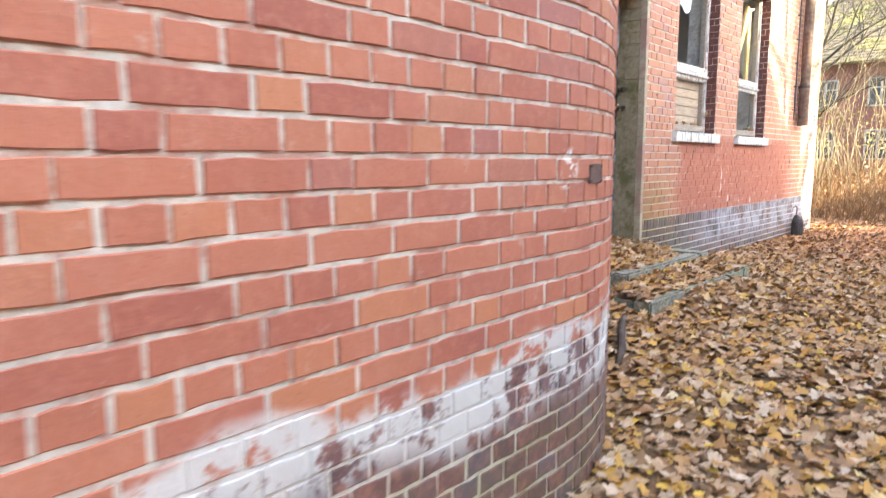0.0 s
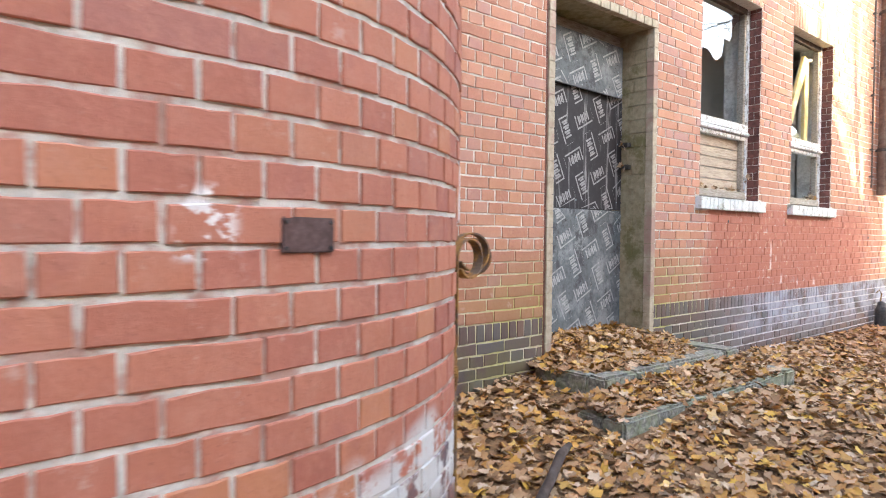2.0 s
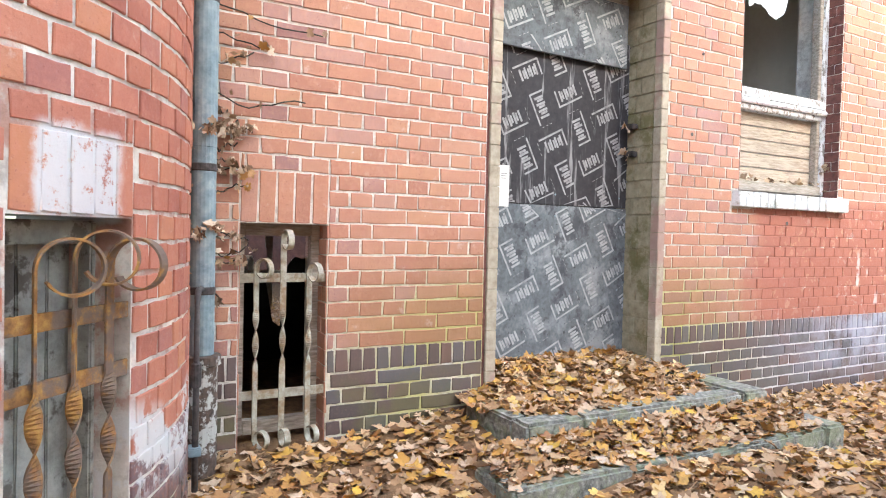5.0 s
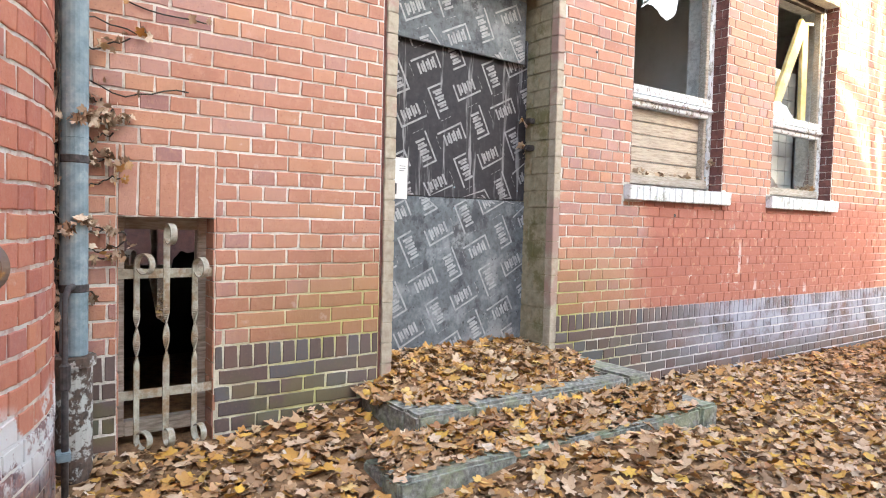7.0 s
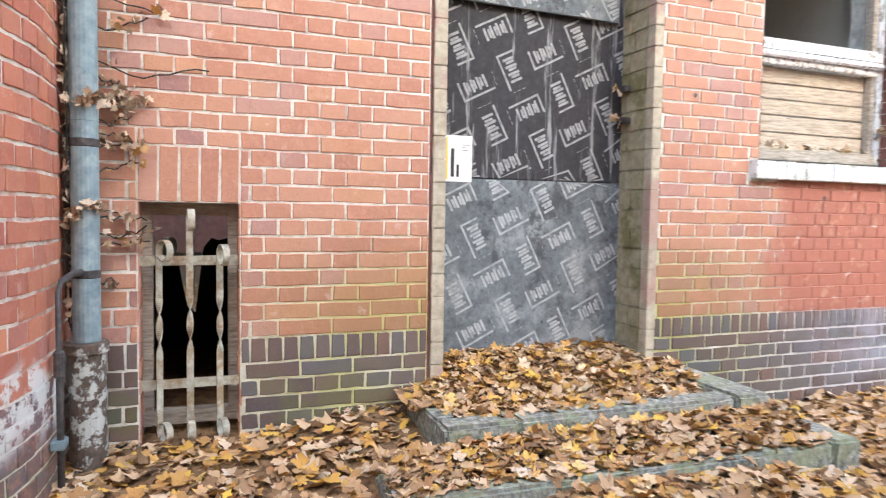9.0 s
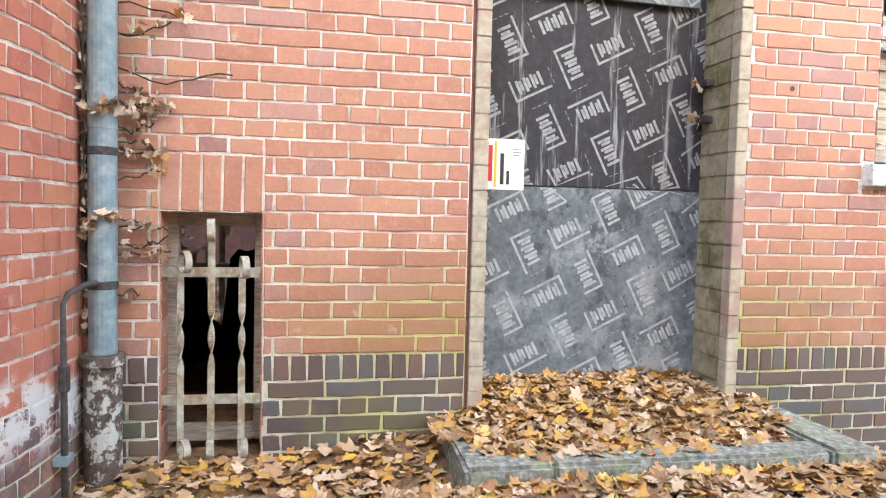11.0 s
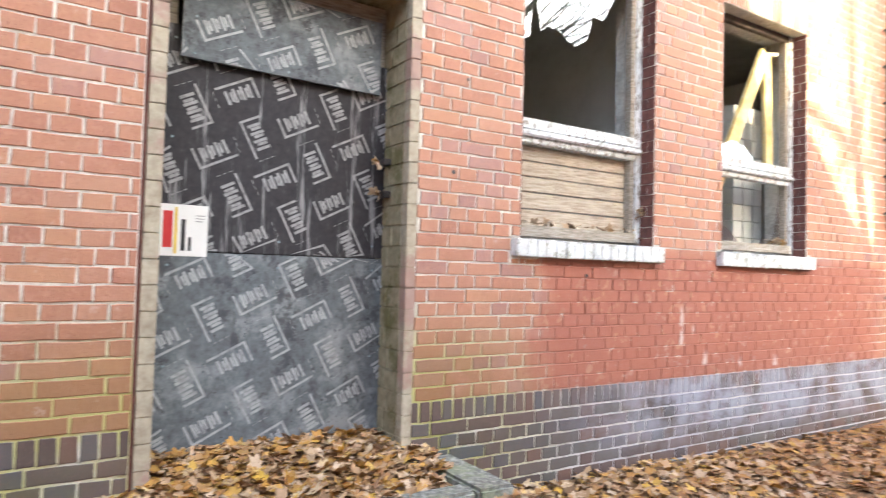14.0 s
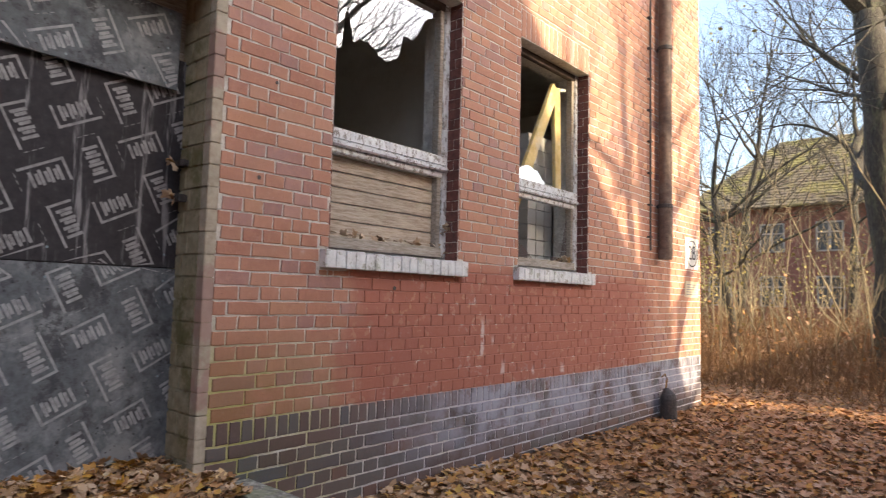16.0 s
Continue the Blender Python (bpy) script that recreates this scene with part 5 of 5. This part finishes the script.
# ---------------- trees and thicket ----------------
def grow(pile, tips, p, d, r, length, depth, rg, lean=0.0):
    """A limb that wanders, tapers and forks; tips collects the ends."""
    n = 5
    pts, rad = [p], [r]
    for i in range(n):
        d = (d + Vector((rg.gauss(0, 0.13), rg.gauss(0, 0.13), rg.gauss(0.03, 0.09)))).normalized()
        pts.append(pts[-1] + d * length / n)
        rad.append(r * (1 - 0.5 * (i + 1) / n))
    pile.add(*tube(pts, rad, 7 if r > 0.05 else 4 if r > 0.012 else 3))
    if depth == 0:
        tips.append(pts[-1])
        return
    kids = rg.randint(3, 5)
    for k in range(kids):
        i = rg.randint(2, n)
        axis = Vector((rg.gauss(0, 1), rg.gauss(0, 1), rg.gauss(0.25, 0.6))).normalized()
        nd = (d * 0.75 + axis * 0.75).normalized()
        grow(pile, tips, pts[i], nd, rad[i] * rg.uniform(0.45, 0.72), length * rg.uniform(0.55, 0.8), depth - 1, rg)
    grow(pile, tips, pts[-1], d, rad[-1] * 0.9, length * 0.75, depth - 1, rg)


def tree(x, y, r, trunk_h, limb, depth, seed, label, lean=(0, 0), leaves=120):
    rg = random.Random(seed)
    z0 = ground_z(x, y) - 0.1
    ob = base_empty("tree", (x, y, z0), label, "tree", "bare trees")
    tp = Pile()
    pts = [Vector((lean[0] * t, lean[1] * t, trunk_h * t)) + Vector((rg.gauss(0, 0.06), rg.gauss(0, 0.06), 0)) * (t > 0) for t in (0, 0.04, 0.12, 0.3, 0.5, 0.7, 0.85, 1.0)]
    rad = [r * k for k in (1.45, 1.15, 1.0, 0.93, 0.87, 0.80, 0.75, 0.68)]
    tp.add(*tube(pts, rad, 16))
    thing("trunk", tp.mesh("trunk", M_BARK, True), parent=ob)
    cp, tips = Pile(), []
    for k in range(6):
        a = rg.uniform(0, 6.28)
        st = pts[rg.choice((4, 5, 6, 7))]
        grow(cp, tips, st.copy(), Vector((math.cos(a), math.sin(a), rg.uniform(0.15, 0.9))).normalized(), r * rg.uniform(0.3, 0.5), limb * rg.uniform(0.8, 1.2), depth, rg)
    grow(cp, tips, pts[-1].copy(), Vector((lean[0], lean[1], trunk_h)).normalized(), r * 0.62, limb, depth, rg)
    crown = thing("crown", cp.mesh("crown", M_BARK), "bare branches with a few last leaves", parent=ob)
    if leaves:
        sp = [rg.choice(tips) + Vector((rg.gauss(0, 0.15), rg.gauss(0, 0.15), rg.gauss(0, 0.12))) for _ in range(leaves)]
        lf = scatter_leaves("last_leaves", [tuple(p) for p in sp], M_YLEAF, "last yellow-brown leaves", seed, (0.03, 0.055), 1.0)
        del lf["category"]
        lf.parent = crown
    return ob


tree(-1.45, 20.0, 0.38, 7.5, 3.6, 4, 3, "tall bare tree with dark furrowed trunk and forking limbs", (-0.35, 0.2))
tree(-5.6, 24.0, 0.13, 4.5, 2.6, 4, 8, "slender bare tree in the thicket", (-0.6, 0.0))
tree(-8.2, 33.0, 0.20, 6.0, 3.4, 4, 15, "bare tree before the far house", (0.5, 0.0))
tree(-4.6, 36.0, 0.18, 5.5, 3.2, 4, 19, "bare tree before the far house", (0.2, 0.0))
tree(3.0, 27.0, 0.25, 6.5, 3.6, 4, 23, "bare tree at the edge of the thicket", (-0.5, 0.0), 60)


def thicket(name, count, area, height, radius, material, label, seed, fork, lean=0.18):
    rg = random.Random(seed)
    pl = Pile()
    x0, x1, y0, y1 = area
    for _ in range(count):
        y = y0 + (y1 - y0) * rg.random() ** 1.3
        x = rg.uniform(x0 * (0.5 + 0.5 * (y - 12) / (y1 - 12)), x1)
        if y < 14.6 and x < W + 0.3:
            continue
        h = rg.uniform(*height)
        p = Vector((x, y, ground_z(x, y) - 0.05))
        d = Vector((rg.gauss(0, lean), rg.gauss(0, lean), 1)).normalized()
        r = rg.uniform(*radius)
        pts, rad = [p], [r]
        n = 5
        for i in range(n):
            d = (d + Vector((rg.gauss(0, 0.10), rg.gauss(0, 0.10), 0.02))).normalized()
            pts.append(pts[-1] + d * h / n)
            rad.append(r * (1 - 0.8 * (i + 1) / n))
        pl.add(*tube(pts, rad, 4 if r > 0.008 else 3, False))
        for k in range(fork):
            i = rg.randint(1, n - 1)
            q = pts[i]
            e = (d + Vector((rg.gauss(0, 0.7), rg.gauss(0, 0.7), 0.2))).normalized()
            tw = [q, q + e * h * 0.16, q + (e + Vector((0, 0, 0.25))) * h * rg.uniform(0.22, 0.34)]
            pl.add(*tube(tw, [rad[i] * 0.55, rad[i] * 0.4, rad[i] * 0.15], 3, False))
    return thing(name, pl.mesh(name, material), label, "thicket", kind="stuff")


thicket("sapling_thicket", 330, (-17, 3.5, 18.5, 38), (2.0, 5.4), (0.009, 0.026), M_TWIG, "thicket of thin yellowish saplings", 41, 6)
thicket("brown_undergrowth", 8000, (-17, 4.5, 16.2, 37), (0.5, 1.6), (0.004, 0.009), M_BRUSH, "tangle of dry brown undergrowth", 43, 3, 0.4)
thicket("brown_undergrowth", 1500, (-10, 3.5, 15.2, 20), (0.25, 0.8), (0.003, 0.006), M_BRUSH, "low dry brown stalks at the edge of the clearing", 44, 3, 0.5)
br = random.Random(51)
sp = []
for _ in range(4200):
    y = br.uniform(16.0, 34)
    x = br.uniform(-16 * (y - 8) / 26, 4.0)
    sp.append((x, y, ground_z(x, y) + abs(br.gauss(0, 0.55))))
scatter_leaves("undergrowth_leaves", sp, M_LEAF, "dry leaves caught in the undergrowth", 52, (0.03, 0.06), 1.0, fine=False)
sp = []
for _ in range(1500):
    cx, cy, cz = br.choice(((-6.6, 24.5, 2.6), (-5.6, 22, 1.9), (-7.8, 27, 3.2), (-4.4, 26, 2.2), (-9.0, 30, 3.0), (-3.0, 30, 2.6)))
    sp.append((cx + br.gauss(0, 0.8), cy + br.gauss(0, 0.8), max(0.4, cz + br.gauss(0, 0.7))))
scatter_leaves("yellow_shrub_leaves", sp, M_YLEAF, "yellow-green leaves left on the shrubs", 53, (0.035, 0.06), 1.0, fine=False)

# ---------------- far house ----------------
HX0, HX1, HY0, HY1, HE, HR = -13.0, 9.0, 41.0, 51.0, 6.4, 11.0
house = base_empty("brick_house", ((HX0 + HX1) / 2, HY0, 0), "two-storey brick house with a mossy hipped tile roof", "house")
child_box("wall", house, M_FARBRICK, (HX0, HX1, HY0, HY1, -0.5, HE), 0.0)
o = house.location
hv = [Vector((HX0 - 0.6, HY0 - 0.6, HE)), Vector((HX1 + 0.6, HY0 - 0.6, HE)), Vector((HX1 + 0.6, HY1 + 0.6, HE)), Vector((HX0 - 0.6, HY1 + 0.6, HE)),
      Vector((HX0 + 3.6, (HY0 + HY1) / 2, HR)), Vector((HX1 - 3.6, (HY0 + HY1) / 2, HR))]
roof = thing("roof", mesh_from("roof", [p - o for p in hv], [(0, 1, 5, 4), (1, 2, 5), (2, 3, 4, 5), (3, 0, 4), (3, 2, 1, 0)], M_ROOF), "mossy weathered roof", parent=house)
tiles = Pile()
rows = 26
for i in range(rows):
    t0, t1 = i / rows, (i + 1.25) / rows
    za, zb = HE + (HR - HE) * t0 + 0.07, HE + (HR - HE) * min(1, t1) + 0.02
    ya, yb = HY0 - 0.6 + 5.6 * t0, HY0 - 0.6 + 5.6 * min(1, t1)
    xa, xb = HX0 - 0.6 + 4.2 * t0, HX1 + 0.6 - 4.2 * t0
    n = int((xb - xa) / 0.30)
    for k in range(n):
        u0, u1 = xa + k * 0.30, xa + k * 0.30 + 0.28
        dz = br.uniform(-0.02, 0.03)
        tiles.add([Vector((u0, ya, za + dz)) - o, Vector((u1, ya, za + dz)) - o, Vector((u1, yb, zb + dz)) - o, Vector((u0, yb, zb + dz)) - o, Vector((u0, ya, za - 0.08)) - o, Vector((u1, ya, za - 0.08)) - o], [(0, 1, 2, 3), (4, 5, 1, 0)])
tl = thing("roof_tiles", tiles.mesh("roof_tiles", M_ROOF), "rows of mossy clay tiles", kind="stuff", parent=roof)
for zz, hh in ((1.3, 1.6), (4.1, 1.5)):
    for k in range(8):
        cx = HX0 + 1.6 + k * 2.6
        win = child_box("window", house, M_FARGLASS, (cx - 0.55, cx + 0.55, HY0 - 0.05, HY0 + 0.1, zz, zz + hh), 0.0)
        for bx in ((cx - 0.6, cx - 0.52, zz, zz + hh), (cx + 0.52, cx + 0.6, zz, zz + hh), (cx - 0.05, cx + 0.05, zz, zz + hh), (cx - 0.52, cx + 0.52, zz, zz + 0.08), (cx - 0.52, cx + 0.52, zz + hh * 0.62, zz + hh * 0.62 + 0.08), (cx - 0.52, cx + 0.52, zz + hh - 0.08, zz + hh)):
            fr = child_box("frame_bar", house, M_FARWHITE, (bx[0], bx[1], HY0 - 0.10, HY0 - 0.052, bx[2], bx[3]), 0.0)
            fr.parent = win

# ---------------- unseen houses and trees added behind the walker to shade the wall ---
# gable profile set so its shadow edge falls across the long wall
opp = base_empty("unseen_shade_house", (14, 5.5, 0), "unseen brick house with a steep tiled roof, added across the yard to shade the wall", "house")
prof = [(-4.0, -0.5), (15.3, -0.5), (15.3, 4.7), (5.8, 14.0), (-4.0, 4.7)]
pv = [Vector((x - 14, y - 5.5, z)) for x in (9.0, 19.0) for y, z in prof]
thing("wall", mesh_from("wall", pv, [(0, 1, 2, 3, 4), (9, 8, 7, 6, 5), (0, 5, 6, 1), (1, 6, 7, 2), (4, 9, 5, 0), (2, 7, 8, 3), (3, 8, 9, 4)], M_FARBRICK), parent=opp)
for sgn in (1, -1):
    y1 = 5.8 + sgn * 9.8
    rv = [Vector((x - 14, y - 5.5, z)) for x in (8.6, 19.4) for y, z in ((5.8, 14.05), (y1, 4.4), (y1, 4.5), (5.8, 14.2))]
    thing("roof", mesh_from("roof", rv, [(0, 1, 2, 3), (7, 6, 5, 4), (0, 4, 5, 1), (3, 2, 6, 7), (1, 5, 6, 2)], M_ROOF), parent=opp)
# two added trees, out of view, for the shadow streaks near the corner
tree(7.0, 13.35, 0.30, 9.0, 3.4, 3, 61, "unseen bare tree added in the yard to streak the wall with shadow", (0.1, 0.25), 0)
tree(7.6, 14.05, 0.28, 8.0, 3.0, 3, 67, "unseen bare tree added in the yard to streak the wall with shadow", (0.1, 0.1), 0)
# added blocks, out of view, that cut the sky light on wall and wing
side = base_empty("unseen_sky_block", (15, 30, 0), "unseen flat-roofed brick block added beyond the yard to hold back sky light", "house")
child_box("wall", side, M_FARBRICK, (12.0, 20.0, 17.5, 42.0, -0.5, 6.3), 0.0)
child_box("annex", opp, M_FARBRICK, (7.5, 19.0, -22.0, -4.3, -0.5, 8.8), 0.0)
child_box("roof", side, M_ROOF, (11.6, 20.4, 17.1, 42.4, 6.3, 6.6), 0.0)

# ---------------- small things on the walls ----------------
for zz, tl in ((2.03, 0.10), (1.84, 0.07)):
    hg = base_empty("hinge_stump", (W - 0.25, DOOR[1] - 0.03, zz), "rusty broken hinge stump with a dry leaf caught on it", "hinge", "hinge stumps")
    child_box("strap", hg, M_DARKIRON, (W - 0.28, W - 0.20, DOOR[1] - 0.05, DOOR[1] + 0.002, zz - 0.02, zz + 0.018), 0.006, 0.006, cuts=1)
    v, f = tube([(-0.02, -0.02, 0.0), (0.02, -tl * 0.7, 0.012), (0.05, -tl, 0.0)], [0.009, 0.007, 0.003], 6)
    thing("pin", mesh_from("pin", v, f, M_RUST), parent=hg)
    lf = scatter_leaves("leaf", [(0.03, -0.04, -0.03), (0.0, -0.05, 0.015)], M_DRYLEAF, "withered leaf", int(zz * 100), (0.03, 0.045), 1.0)
    del lf["category"]
    lf.parent = hg
# dark discs drawn in place of small holes and dark spots
for k, (yy, zz, rr) in enumerate(((6.93, 1.98, 0.022), (7.02, 2.55, 0.016), (8.02, 1.39, 0.026), (12.2, 1.25, 0.028), (12.35, 1.5, 0.02), (13.0, 2.95, 0.03))):
    v, f = tube([(W - 0.012, yy, zz), (W + 0.0035, yy, zz)], [rr * 0.5, rr * 0.6], 7)
    thing("wall_plug", mesh_from("wall_plug", v, f, M_DARKIRON), "dark disc standing for a small hole in the brick wall", "wall plug", "wall plugs")
sp = [(W - 0.145 + rng.uniform(-0.03, 0.02), rng.uniform(WIN1[0] + 0.1, WIN1[1] - 0.05), 1.722 + rng.uniform(0, 0.02)) for _ in range(26)]
sp += [(W - 0.145 + rng.uniform(-0.03, 0.02), rng.uniform(WIN2[1] - 0.35, WIN2[1] - 0.03), 1.722 + rng.uniform(0, 0.05)) for _ in range(22)]
sp += [(W - 0.105, WIN1[1] - 0.03 + rng.uniform(-0.03, 0.02), rng.uniform(1.66, 1.9)) for _ in range(10)]
scatter_leaves("sill_leaves", sp, M_DRYLEAF, "dry leaves blown on to the window rails", 77, (0.018, 0.038), 0.6)
